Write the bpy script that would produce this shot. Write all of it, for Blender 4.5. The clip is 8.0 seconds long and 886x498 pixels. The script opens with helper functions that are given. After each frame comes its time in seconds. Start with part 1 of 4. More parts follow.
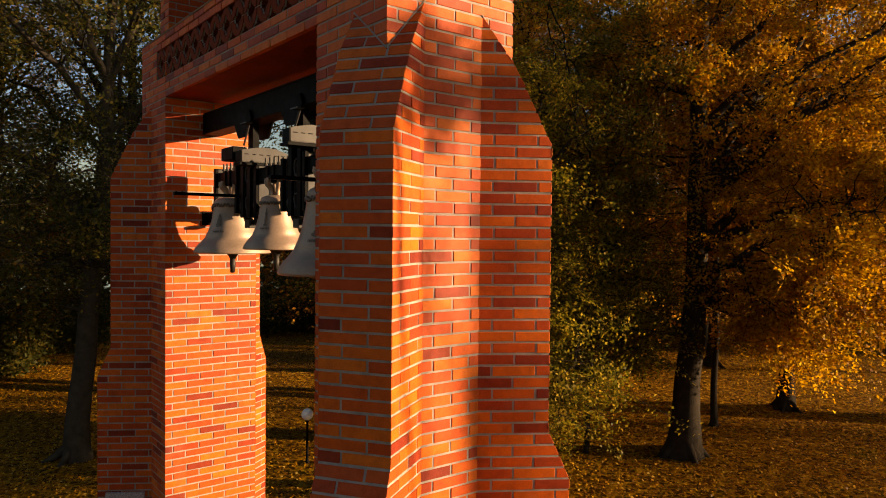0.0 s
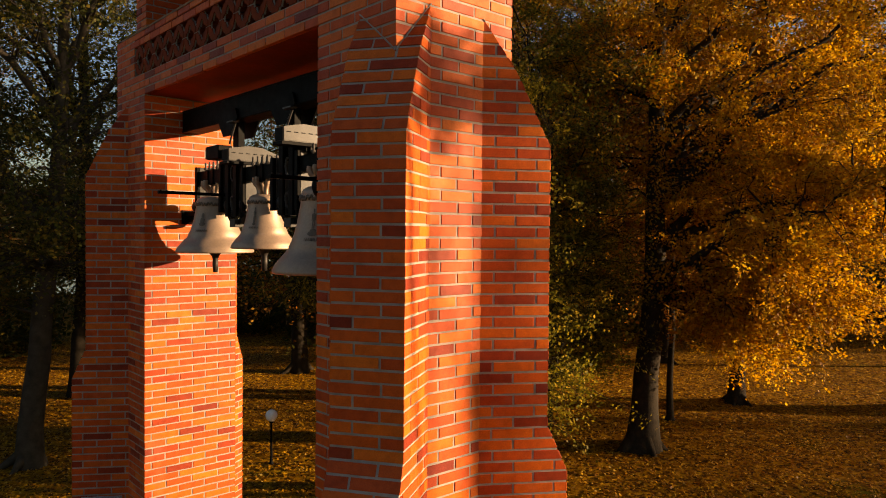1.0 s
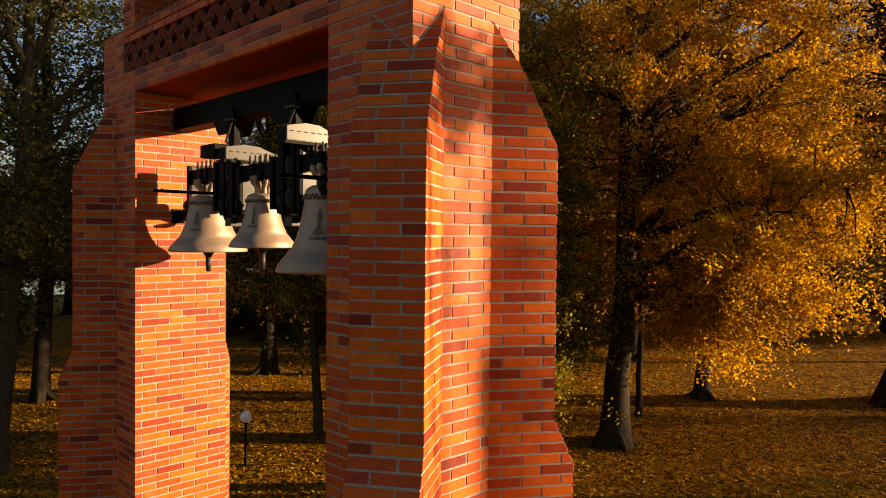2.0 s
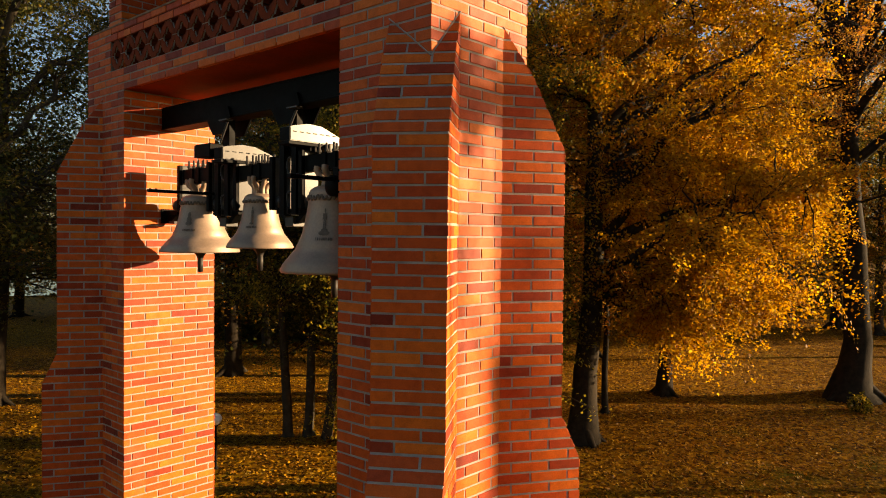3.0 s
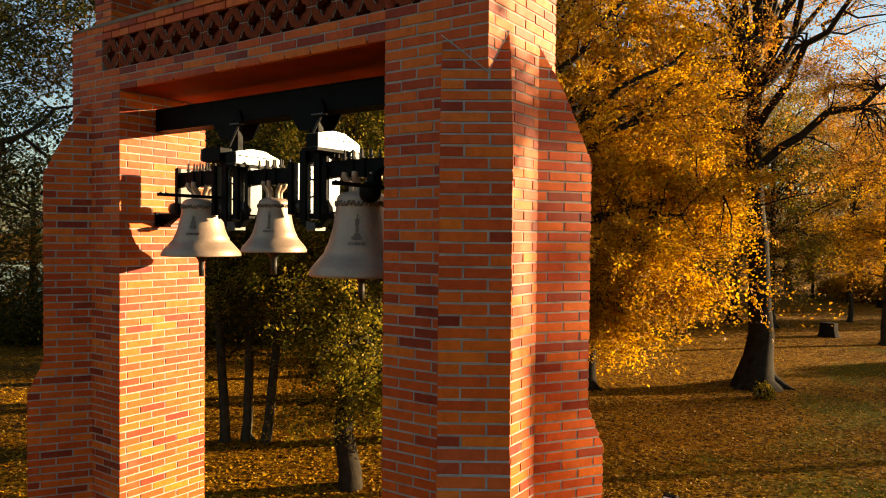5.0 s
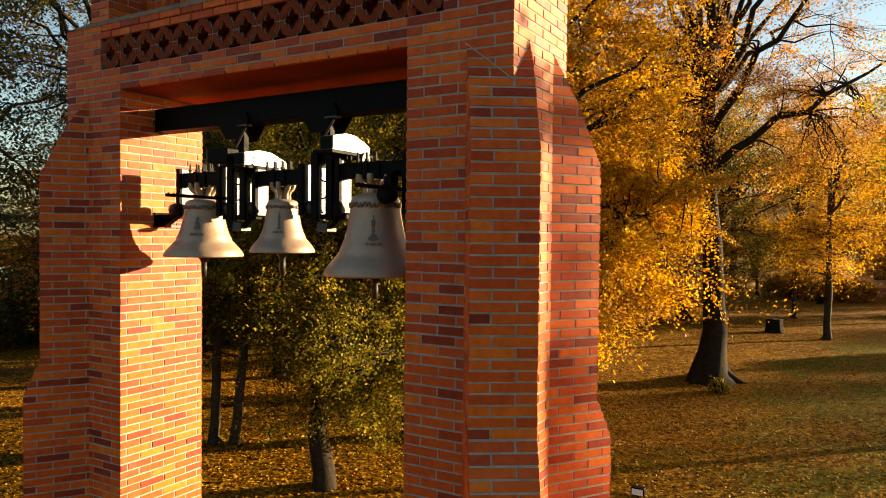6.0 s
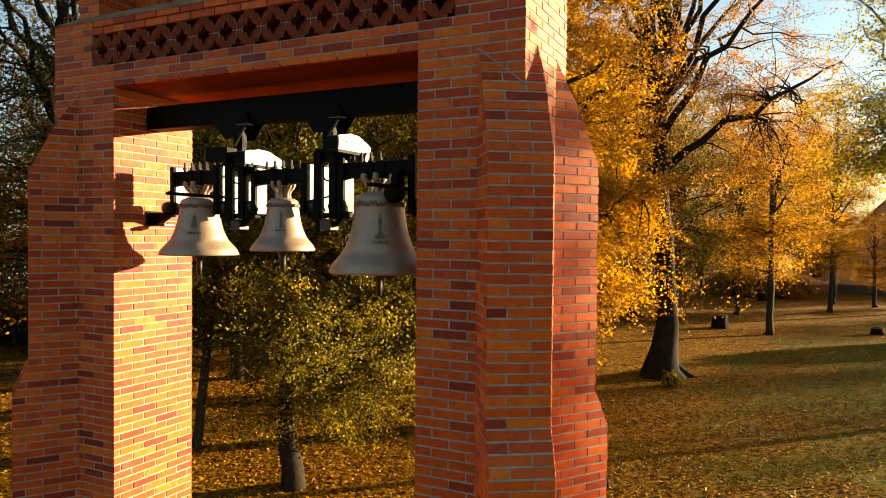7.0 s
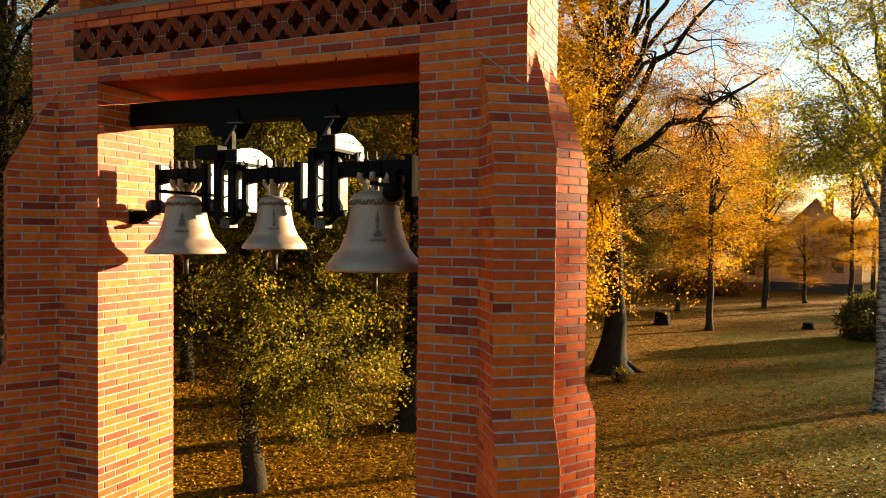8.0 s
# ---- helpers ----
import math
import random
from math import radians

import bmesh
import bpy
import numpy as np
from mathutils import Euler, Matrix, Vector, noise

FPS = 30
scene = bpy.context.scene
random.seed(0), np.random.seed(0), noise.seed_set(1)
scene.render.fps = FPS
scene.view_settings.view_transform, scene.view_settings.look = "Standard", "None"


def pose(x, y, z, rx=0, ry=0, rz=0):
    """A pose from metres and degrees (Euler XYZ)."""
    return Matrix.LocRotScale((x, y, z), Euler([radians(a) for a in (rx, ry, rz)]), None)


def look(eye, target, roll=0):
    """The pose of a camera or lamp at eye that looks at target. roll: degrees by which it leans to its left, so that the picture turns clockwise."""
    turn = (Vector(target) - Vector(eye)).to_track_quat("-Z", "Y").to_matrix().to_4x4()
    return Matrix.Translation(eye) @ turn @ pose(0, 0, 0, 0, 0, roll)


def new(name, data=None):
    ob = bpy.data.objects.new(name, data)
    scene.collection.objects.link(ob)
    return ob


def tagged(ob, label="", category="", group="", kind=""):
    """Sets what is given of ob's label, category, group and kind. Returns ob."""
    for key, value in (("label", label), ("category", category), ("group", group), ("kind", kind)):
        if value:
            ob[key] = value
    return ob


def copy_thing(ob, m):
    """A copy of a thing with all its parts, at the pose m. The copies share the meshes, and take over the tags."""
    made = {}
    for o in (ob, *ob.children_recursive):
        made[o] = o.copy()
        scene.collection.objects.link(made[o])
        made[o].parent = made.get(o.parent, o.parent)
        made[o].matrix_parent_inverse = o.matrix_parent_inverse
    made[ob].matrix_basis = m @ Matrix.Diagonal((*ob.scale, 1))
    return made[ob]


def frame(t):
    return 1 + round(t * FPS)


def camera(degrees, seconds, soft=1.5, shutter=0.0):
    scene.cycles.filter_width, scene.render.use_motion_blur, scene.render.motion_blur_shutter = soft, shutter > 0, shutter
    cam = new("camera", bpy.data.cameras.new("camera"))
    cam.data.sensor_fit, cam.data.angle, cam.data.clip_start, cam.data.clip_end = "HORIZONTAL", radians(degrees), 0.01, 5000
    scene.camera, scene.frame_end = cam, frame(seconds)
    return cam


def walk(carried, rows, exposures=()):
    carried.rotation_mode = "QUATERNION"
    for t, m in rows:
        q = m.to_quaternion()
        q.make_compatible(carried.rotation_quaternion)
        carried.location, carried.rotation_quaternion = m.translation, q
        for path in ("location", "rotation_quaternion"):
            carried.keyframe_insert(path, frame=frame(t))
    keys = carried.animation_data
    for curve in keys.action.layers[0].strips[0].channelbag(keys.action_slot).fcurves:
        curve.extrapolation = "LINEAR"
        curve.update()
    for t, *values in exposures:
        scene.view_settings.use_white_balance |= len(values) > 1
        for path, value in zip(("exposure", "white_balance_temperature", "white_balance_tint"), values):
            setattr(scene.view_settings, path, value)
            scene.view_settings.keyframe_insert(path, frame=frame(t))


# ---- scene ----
cam = camera(64.0, 8.0, soft=1.0)
METRES, EYE, TILT, LEAN, TURN = 3.2, 5.3, 0.0, 0.0, -38.0
ROWS = [
    (0.0, 0.0, 0.0, 0.0, 0.01, -1.26, -0.55),
    (0.5, -0.0472, -0.0119, -0.0001, -1.96, -1.27, -0.55),
    (1.0, -0.0941, -0.0219, -0.0018, -3.86, -1.26, -0.55),
    (2.5, -0.2352, -0.0385, -0.0056, -8.4, -1.24, -0.56),
    (3.0, -0.2915, -0.0408, -0.0036, -10.27, -1.24, -0.57),
    (3.5, -0.356, -0.0442, -0.0008, -12.15, -1.24, -0.56),
    (4.0, -0.4247, -0.047, 0.0005, -14.03, -1.25, -0.56),
    (4.5, -0.4966, -0.0482, 0.0036, -15.92, -1.24, -0.56),
    (6.0, -0.7235, -0.0447, 0.0076, -21.76, -1.23, -0.55),
    (6.5, -0.7928, -0.0412, 0.0052, -23.81, -1.24, -0.54),
    (7.0, -0.8628, -0.0369, 0.0032, -25.91, -1.23, -0.52),
    (7.5, -0.9317, -0.0279, -0.0002, -28.17, -1.23, -0.51),
    (8.0, -0.9934, -0.0145, -0.0013, -30.49, -1.23, -0.51),
]
walk(cam, [(t, pose(0, 0, EYE, TILT, LEAN, TURN) @ pose(METRES * x, METRES * y, METRES * z, 90 + pitch, roll, yaw)) for t, x, y, z, yaw, pitch, roll in ROWS],
     exposures=[(0.0, 1.45, 8500, 20), (2.5, 1.75, 8300, 15), (4.5, 2.1, 8100, 9), (8.0, 2.45, 7900, 5)])

# ---------------------------------------------------------------- light
SUN_AZ = math.atan2(-1.0, 1.04)
SUN_EL = radians(9.0)
world = bpy.data.worlds.new("world")
scene.world = world
world.use_nodes = True
wn = world.node_tree.nodes
wl = world.node_tree.links
sky = wn.new("ShaderNodeTexSky")
sky.sky_type = "NISHITA"
sky.sun_disc = False
sky.sun_elevation = SUN_EL
sky.sun_rotation = radians(90) - SUN_AZ
sky.dust_density = 0.9
sky.ozone_density = 2.4
wn["Background"].inputs["Strength"].default_value = 0.060
wl.new(sky.outputs["Color"], wn["Background"].inputs["Color"])

sun_data = bpy.data.lights.new("sun", "SUN")
sun_data.energy = 5.0
sun_data.angle = radians(0.6)
sun_data.color = (1.0, 0.79, 0.53)
sun = new("sun", sun_data)
to_sun = Vector((math.cos(SUN_AZ) * math.cos(SUN_EL), math.sin(SUN_AZ) * math.cos(SUN_EL), math.sin(SUN_EL)))
sun.matrix_world = look(to_sun * 60, (0, 0, 0))


# ---------------------------------------------------------------- materials
def material(name, rough=0.7, metal=0.0):
    m = bpy.data.materials.new(name)
    m.use_nodes = True
    b = m.node_tree.nodes["Principled BSDF"]
    b.inputs["Roughness"].default_value = rough
    b.inputs["Metallic"].default_value = metal
    return m, m.node_tree.nodes, m.node_tree.links, b


def coords(nodes):
    return nodes.new("ShaderNodeTexCoord").outputs["Object"]


def noise_tex(nodes, links, vec, scale, detail=4.0, rough=0.6):
    n = nodes.new("ShaderNodeTexNoise")
    n.inputs["Scale"].default_value = scale
    n.inputs["Detail"].default_value = detail
    n.inputs["Roughness"].default_value = rough
    links.new(vec, n.inputs["Vector"])
    return n.outputs["Fac"]


def ramp(nodes, links, fac, stops, mode="LINEAR"):
    r = nodes.new("ShaderNodeValToRGB")
    r.color_ramp.interpolation = mode
    e = r.color_ramp.elements
    while len(e) < len(stops):
        e.new(0.5)
    for el, (p, c) in zip(e, stops):
        el.position, el.color = p, (*c, 1)
    links.new(fac, r.inputs["Fac"])
    return r.outputs["Color"]


def mix(nodes, links, a, b, fac, mode="MIX"):
    n = nodes.new("ShaderNodeMix")
    n.data_type, n.blend_type = "RGBA", mode
    for s, v in (("A", a), ("B", b)):
        k = [i for i in n.inputs if i.name == s and i.type == "RGBA"][0]
        if isinstance(v, tuple):
            k.default_value = (*v, 1)
        else:
            links.new(v, k)
    if isinstance(fac, float):
        n.inputs[0].default_value = fac
    else:
        links.new(fac, n.inputs[0])
    return [o for o in n.outputs if o.type == "RGBA"][0]


def bump(nodes, links, bsdf, height, strength, dist):
    n = nodes.new("ShaderNodeBump")
    n.inputs["Strength"].default_value, n.inputs["Distance"].default_value = strength, dist
    links.new(height, n.inputs["Height"])
    links.new(n.outputs["Normal"], bsdf.inputs["Normal"])


def world_pos(nodes):
    return nodes.new("ShaderNodeNewGeometry").outputs["Position"]


def brick_material(name, island):
    m, n, l, b = material(name, 0.5)
    b.inputs["Specular IOR Level"].default_value = 0.16
    if island:
        rnd = n.new("ShaderNodeNewGeometry").outputs["Random Per Island"]
    else:
        rnd = n.new("ShaderNodeObjectInfo").outputs["Random"]
    base = ramp(n, l, rnd, [(0.0, (0.17, 0.019, 0.008)), (0.09, (0.28, 0.034, 0.009)), (0.22, (0.39, 0.051, 0.010)), (0.5, (0.47, 0.070, 0.010)),
                            (0.75, (0.53, 0.094, 0.011)), (0.92, (0.57, 0.113, 0.012)), (1.0, (0.57, 0.128, 0.014))])
    p = world_pos(n)
    spots = noise_tex(n, l, p, 14.0, 5.0, 0.65)
    col = mix(n, l, base, ramp(n, l, spots, [(0.3, (0.55, 0.5, 0.5)), (0.6, (1.1, 1.1, 1.05))]), 0.5, "MULTIPLY")
    fine = noise_tex(n, l, p, 160.0, 3.0, 0.7)
    col = mix(n, l, col, ramp(n, l, fine, [(0.3, (0.75, 0.72, 0.7)), (0.7, (1.15, 1.15, 1.15))]), 0.7, "MULTIPLY")
    bloom = noise_tex(n, l, p, 3.1, 3.0)
    col = mix(n, l, col, (0.5, 0.36, 0.28), ramp(n, l, bloom, [(0.58, (0, 0, 0)), (0.85, (0.09, 0.09, 0.09))]))
    l.new(col, b.inputs["Base Color"])
    l.new(ramp(n, l, spots, [(0.3, (0.64,) * 3), (0.7, (0.5,) * 3)]), b.inputs["Roughness"])
    # shallow dents of the fired face under the fine grain
    dent = n.new("ShaderNodeMath")
    dent.operation = "MULTIPLY_ADD"
    l.new(spots, dent.inputs[0])
    dent.inputs[1].default_value = 1.6
    l.new(fine, dent.inputs[2])
    bump(n, l, b, dent.outputs[0], 0.5, 0.0026)
    return m


M_BRICK = brick_material("fired_brick", False)
M_BRICK_JOINED = brick_material("fired_brick_joined", True)


def plain(name, col, rough, metal=0.0, scale=20.0, vary=0.25, relief=0.0, fine=None):
    m, n, l, b = material(name, rough, metal)
    p = coords(n)
    f = noise_tex(n, l, p, scale, 5.0)
    lo = tuple(c * (1 - vary) for c in col)
    hi = tuple(min(1, c * (1 + vary)) for c in col)
    c1 = ramp(n, l, f, [(0.3, lo), (0.7, hi)])
    g = noise_tex(n, l, p, fine or scale * 9, 3.0, 0.7)
    c2 = mix(n, l, c1, ramp(n, l, g, [(0.3, (0.8,) * 3), (0.7, (1.12,) * 3)]), 0.6, "MULTIPLY")
    l.new(c2, b.inputs["Base Color"])
    r = ramp(n, l, f, [(0.2, (rough * 0.8,) * 3), (0.8, (min(1, rough * 1.2),) * 3)])
    l.new(r, b.inputs["Roughness"])
    if relief:
        bump(n, l, b, g, 0.6, relief)
    return m


M_MORTAR = plain("lime_mortar", (0.275, 0.235, 0.21), 0.9, scale=9.0, relief=0.003, fine=220.0)
M_SOFFIT = plain("red_painted_soffit", (0.22, 0.036, 0.014), 0.75, scale=3.0, vary=0.3)
M_TERRA = plain("terracotta", (0.15, 0.028, 0.010), 0.85, scale=18.0, vary=0.35, relief=0.002)
M_CEMENT = plain("weathered_cement", (0.20, 0.13, 0.085), 0.9, scale=7.0, vary=0.35, relief=0.003)
M_STEEL = plain("black_painted_steel", (0.0012, 0.0012, 0.0012), 0.6, scale=12.0, vary=0.4)
M_STEEL.node_tree.nodes["Principled BSDF"].inputs["Specular IOR Level"].default_value = 0.07
M_GALV = plain("grey_steel_paint", (0.035, 0.034, 0.034), 0.34, 0.0, scale=16.0, vary=0.18)
M_BOX = plain("grey_sheet_metal", (0.05, 0.047, 0.045), 0.3, 0.0, scale=9.0, vary=0.08)
for m in (M_GALV, M_BOX):
    m.node_tree.nodes["Principled BSDF"].inputs["Specular IOR Level"].default_value = 0.22
M_BRONZE = plain("pale_bell_bronze", (0.29, 0.205, 0.150), 0.5, 0.3, scale=7.0, vary=0.16)
M_BRONZE_DARK = plain("tarnished_bronze_relief", (0.13, 0.095, 0.07), 0.6, 0.4, scale=22.0, vary=0.3)
M_IRON = plain("dark_wrought_iron", (0.03, 0.026, 0.024), 0.5, 0.5, scale=14.0, vary=0.3)
M_GRANITE = plain("grey_granite", (0.30, 0.26, 0.27), 0.6, scale=60.0, vary=0.5, fine=260.0)
M_BARK = plain("dark_bark", (0.024, 0.018, 0.012), 0.95, scale=5.0, vary=0.5, relief=0.02, fine=26.0)
M_BARK_PALE = plain("grey_beech_bark", (0.042, 0.034, 0.024), 0.9, scale=4.0, vary=0.45, relief=0.01, fine=22.0)
for m in (M_BARK, M_BARK_PALE, M_TERRA, M_CEMENT, M_MORTAR, M_SOFFIT):
    m.node_tree.nodes["Principled BSDF"].inputs["Specular IOR Level"].default_value = 0.08
M_GLOBE = plain("opal_globe", (0.80, 0.78, 0.75), 0.25, scale=6.0, vary=0.05)
M_CABLE = plain("black_cable", (0.02, 0.02, 0.02), 0.6)


def birch_material():
    m, n, l, b = material("birch_bark", 0.8)
    p = coords(n)
    mp = n.new("ShaderNodeMapping")
    mp.inputs["Scale"].default_value = (2.5, 2.5, 9.0)
    l.new(p, mp.inputs["Vector"])
    f = noise_tex(n, l, mp.outputs["Vector"], 1.4, 5.0, 0.7)
    l.new(ramp(n, l, f, [(0.44, (0.03, 0.027, 0.024)), (0.56, (0.26, 0.24, 0.21)), (0.8, (0.46, 0.43, 0.38))]), b.inputs["Base Color"])
    bump(n, l, b, f, 0.4, 0.01)
    return m


M_BIRCH = birch_material()


def leaf_material(name, stops, through_light=0.55):
    m, n, l, b = material(name, 0.5)
    rnd = n.new("ShaderNodeNewGeometry").outputs["Random Per Island"]
    c = ramp(n, l, rnd, stops)
    p = world_pos(n)
    big = noise_tex(n, l, p, 0.45, 3.0)
    c = mix(n, l, c, ramp(n, l, big, [(0.3, (0.72, 0.62, 0.55)), (0.65, (1.12, 1.12, 1.1))]), 0.8, "MULTIPLY")
    l.new(c, b.inputs["Base Color"])
    b.inputs["Specular IOR Level"].default_value = 0.12
    t = n.new("ShaderNodeBsdfTranslucent")
    l.new(c, t.inputs["Color"])
    mx = n.new("ShaderNodeMixShader")
    mx.inputs[0].default_value = through_light
    l.new(b.outputs[0], mx.inputs[1])
    l.new(t.outputs[0], mx.inputs[2])
    l.new(mx.outputs[0], n["Material Output"].inputs["Surface"])
    return m


M_LEAF_GOLD = leaf_material("golden_leaves", [(0, (0.27, 0.102, 0.009)), (0.35, (0.43, 0.198, 0.012)), (0.75, (0.53, 0.290, 0.016)), (1, (0.56, 0.37, 0.035))], 0.66)
M_LEAF_ORANGE = leaf_material("orange_leaves", [(0, (0.24, 0.085, 0.016)), (0.4, (0.38, 0.16, 0.022)), (0.8, (0.48, 0.25, 0.032)), (1, (0.50, 0.33, 0.06))])
M_LEAF_GREEN = leaf_material("yellowing_green_leaves", [(0, (0.055, 0.058, 0.008)), (0.35, (0.13, 0.115, 0.011)), (0.7, (0.22, 0.165, 0.014)), (1, (0.44, 0.30, 0.04))])
M_LEAF_LEMON = leaf_material("lemon_green_leaves", [(0, (0.14, 0.15, 0.012)), (0.4, (0.28, 0.26, 0.016)), (0.75, (0.42, 0.35, 0.02)), (1, (0.52, 0.42, 0.05))])
M_LEAF_DARK = leaf_material("dark_green_leaves", [(0, (0.035, 0.045, 0.012)), (0.5, (0.07, 0.075, 0.016)), (0.85, (0.14, 0.11, 0.02)), (1, (0.24, 0.17, 0.03))])
M_LEAF_FALLEN = leaf_material("fallen_leaves", [(0, (0.11, 0.042, 0.004)), (0.35, (0.25, 0.105, 0.007)), (0.7, (0.42, 0.205, 0.012)), (0.93, (0.50, 0.28, 0.022)), (1, (0.52, 0.34, 0.09))], 0.15)


def ground_material():
    m, n, l, b = material("leaf_strewn_grass", 0.95)
    b.inputs["Specular IOR Level"].default_value = 0.06
    p = world_pos(n)
    v = n.new("ShaderNodeTexVoronoi")
    v.inputs["Scale"].default_value = 11.0
    l.new(p, v.inputs["Vector"])
    sep = n.new("ShaderNodeSeparateColor")
    l.new(v.outputs["Color"], sep.inputs[0])
    litter = ramp(n, l, sep.outputs[0], [(0, (0.035, 0.014, 0.002)), (0.4, (0.16, 0.066, 0.003)), (0.75, (0.27, 0.125, 0.005)), (1, (0.36, 0.185, 0.009))])
    g = noise_tex(n, l, p, 30.0, 4.0, 0.7)
    grass = ramp(n, l, g, [(0.3, (0.045, 0.055, 0.002)), (0.7, (0.10, 0.118, 0.004))])
    patch = noise_tex(n, l, p, 0.22, 6.0, 0.62)
    # more grass shows out on the open lawn
    sx = n.new("ShaderNodeSeparateXYZ")
    l.new(p, sx.inputs[0])
    lawn = n.new("ShaderNodeMapRange")
    lawn.inputs["From Min"].default_value, lawn.inputs["From Max"].default_value = 9.0, -3.0
    lawn.inputs["To Min"].default_value, lawn.inputs["To Max"].default_value = -0.12, 0.17
    l.new(sx.outputs["Y"], lawn.inputs["Value"])
    away = n.new("ShaderNodeMapRange")
    away.inputs["From Min"].default_value, away.inputs["From Max"].default_value = 36.0, 52.0
    away.inputs["To Min"].default_value, away.inputs["To Max"].default_value = 0.0, -0.22
    l.new(sx.outputs["X"], away.inputs["Value"])
    both = n.new("ShaderNodeMath")
    l.new(lawn.outputs[0], both.inputs[0])
    l.new(away.outputs[0], both.inputs[1])
    add = n.new("ShaderNodeMath")
    l.new(patch, add.inputs[0])
    l.new(both.outputs[0], add.inputs[1])
    fac = ramp(n, l, add.outputs[0], [(0.5, (0, 0, 0)), (0.62, (0.75,) * 3)])
    c = mix(n, l, litter, grass, fac)
    l.new(c, b.inputs["Base Color"])
    bump(n, l, b, sep.outputs[1], 0.5, 0.02)
    return m


M_GROUND = ground_material()
M_WATER = plain("still_water", (0.015, 0.022, 0.02), 0.06, scale=0.8, relief=0.01, fine=3.0)
M_PLASTER = plain("ochre_plaster", (0.58, 0.33, 0.23), 0.9, scale=2.0, vary=0.2)
M_ROOF = plain("red_roof_tile", (0.34, 0.12, 0.075), 0.8, scale=3.0, vary=0.3)
M_PLINTH = plain("dark_plinth", (0.07, 0.06, 0.06), 0.9, scale=3.0)
M_PANE = plain("window_glass", (0.05, 0.06, 0.07), 0.08, scale=1.0, vary=0.1)
M_WOOD = plain("weathered_stump_wood", (0.016, 0.012, 0.009), 0.95, scale=14.0, vary=0.4, relief=0.01)
M_WOOD.node_tree.nodes["Principled BSDF"].inputs["Specular IOR Level"].default_value = 0.05


# ---------------------------------------------------------------- mesh helpers
def mesh_from(name, verts, faces, mat, smooth=False):
    me = bpy.data.meshes.new(name)
    me.from_pydata([tuple(v) for v in verts], [], faces)
    me.materials.append(mat)
    if smooth:
        me.shade_smooth()
    me.update()
    return me


def arrays_mesh(name, co, quads, mat, smooth=False):
    """A mesh from numpy arrays: co (n, 3) and quads (m, 4)."""
    me = bpy.data.meshes.new(name)
    me.vertices.add(len(co))
    me.vertices.foreach_set("co", np.asarray(co, dtype=np.float32).ravel())
    me.loops.add(quads.size)
    me.loops.foreach_set("vertex_index", quads.astype(np.int32).ravel())
    me.polygons.add(len(quads))
    me.polygons.foreach_set("loop_start", np.arange(0, quads.size, 4, dtype=np.int32))
    me.polygons.foreach_set("loop_total", np.full(len(quads), 4, dtype=np.int32))
    me.materials.append(mat)
    me.update(calc_edges=True)
    if smooth:
        me.shade_smooth()
    return me


def from_bm(name, bm, mat, smooth=False):
    me = bpy.data.meshes.new(name)
    bmesh.ops.recalc_face_normals(bm, faces=bm.faces)
    bm.to_mesh(me)
    bm.free()
    me.materials.append(mat)
    if smooth:
        me.shade_smooth()
    return me


def part(name, bm, mat, parent, label="", smooth=False):
    ob = new(name, from_bm(name, bm, mat, smooth) if isinstance(bm, bmesh.types.BMesh) else bm)
    ob.parent = parent
    if label:
        tagged(ob, label)
    return ob


def thing(name, loc, label, category, group="", kind=""):
    ob = new(name)
    ob.location = loc
    ob.empty_display_size = 0.2
    return tagged(ob, label, category, group, kind)


def box(bm, x0, x1, y0, y1, z0, z1, bev=0.0):
    r = bmesh.ops.create_cube(bm, size=1.0)
    for v in r["verts"]:
        v.co = Vector(((x0 + x1) / 2 + v.co.x * (x1 - x0), (y0 + y1) / 2 + v.co.y * (y1 - y0), (z0 + z1) / 2 + v.co.z * (z1 - z0)))
    if bev:
        es = {e for v in r["verts"] for e in v.link_edges}
        bmesh.ops.bevel(bm, geom=list(es), offset=bev, segments=1, affect="EDGES")
    return bm


def boxed(x0, x1, y0, y1, z0, z1, bev=0.004):
    return box(bmesh.new(), x0, x1, y0, y1, z0, z1, bev)


def lathe(profile, seg=48):
    """profile: (r, z) from below upwards."""
    bm = bmesh.new()
    rings = []
    for r, z in profile:
        if r < 1e-6:
            rings.append([bm.verts.new((0, 0, z))])
        else:
            rings.append([bm.verts.new((r * math.cos(2 * math.pi * i / seg), r * math.sin(2 * math.pi * i / seg), z)) for i in range(seg)])
    for a, b in zip(rings, rings[1:]):
        for i in range(seg):
            j = (i + 1) % seg
            if len(a) == 1 and len(b) == 1:
                continue
            if len(a) == 1:
                bm.faces.new((a[0], b[j], b[i]))
            elif len(b) == 1:
                bm.faces.new((a[i], a[j], b[0]))
            else:
                bm.faces.new((a[i], a[j], b[j], b[i]))
    return bm


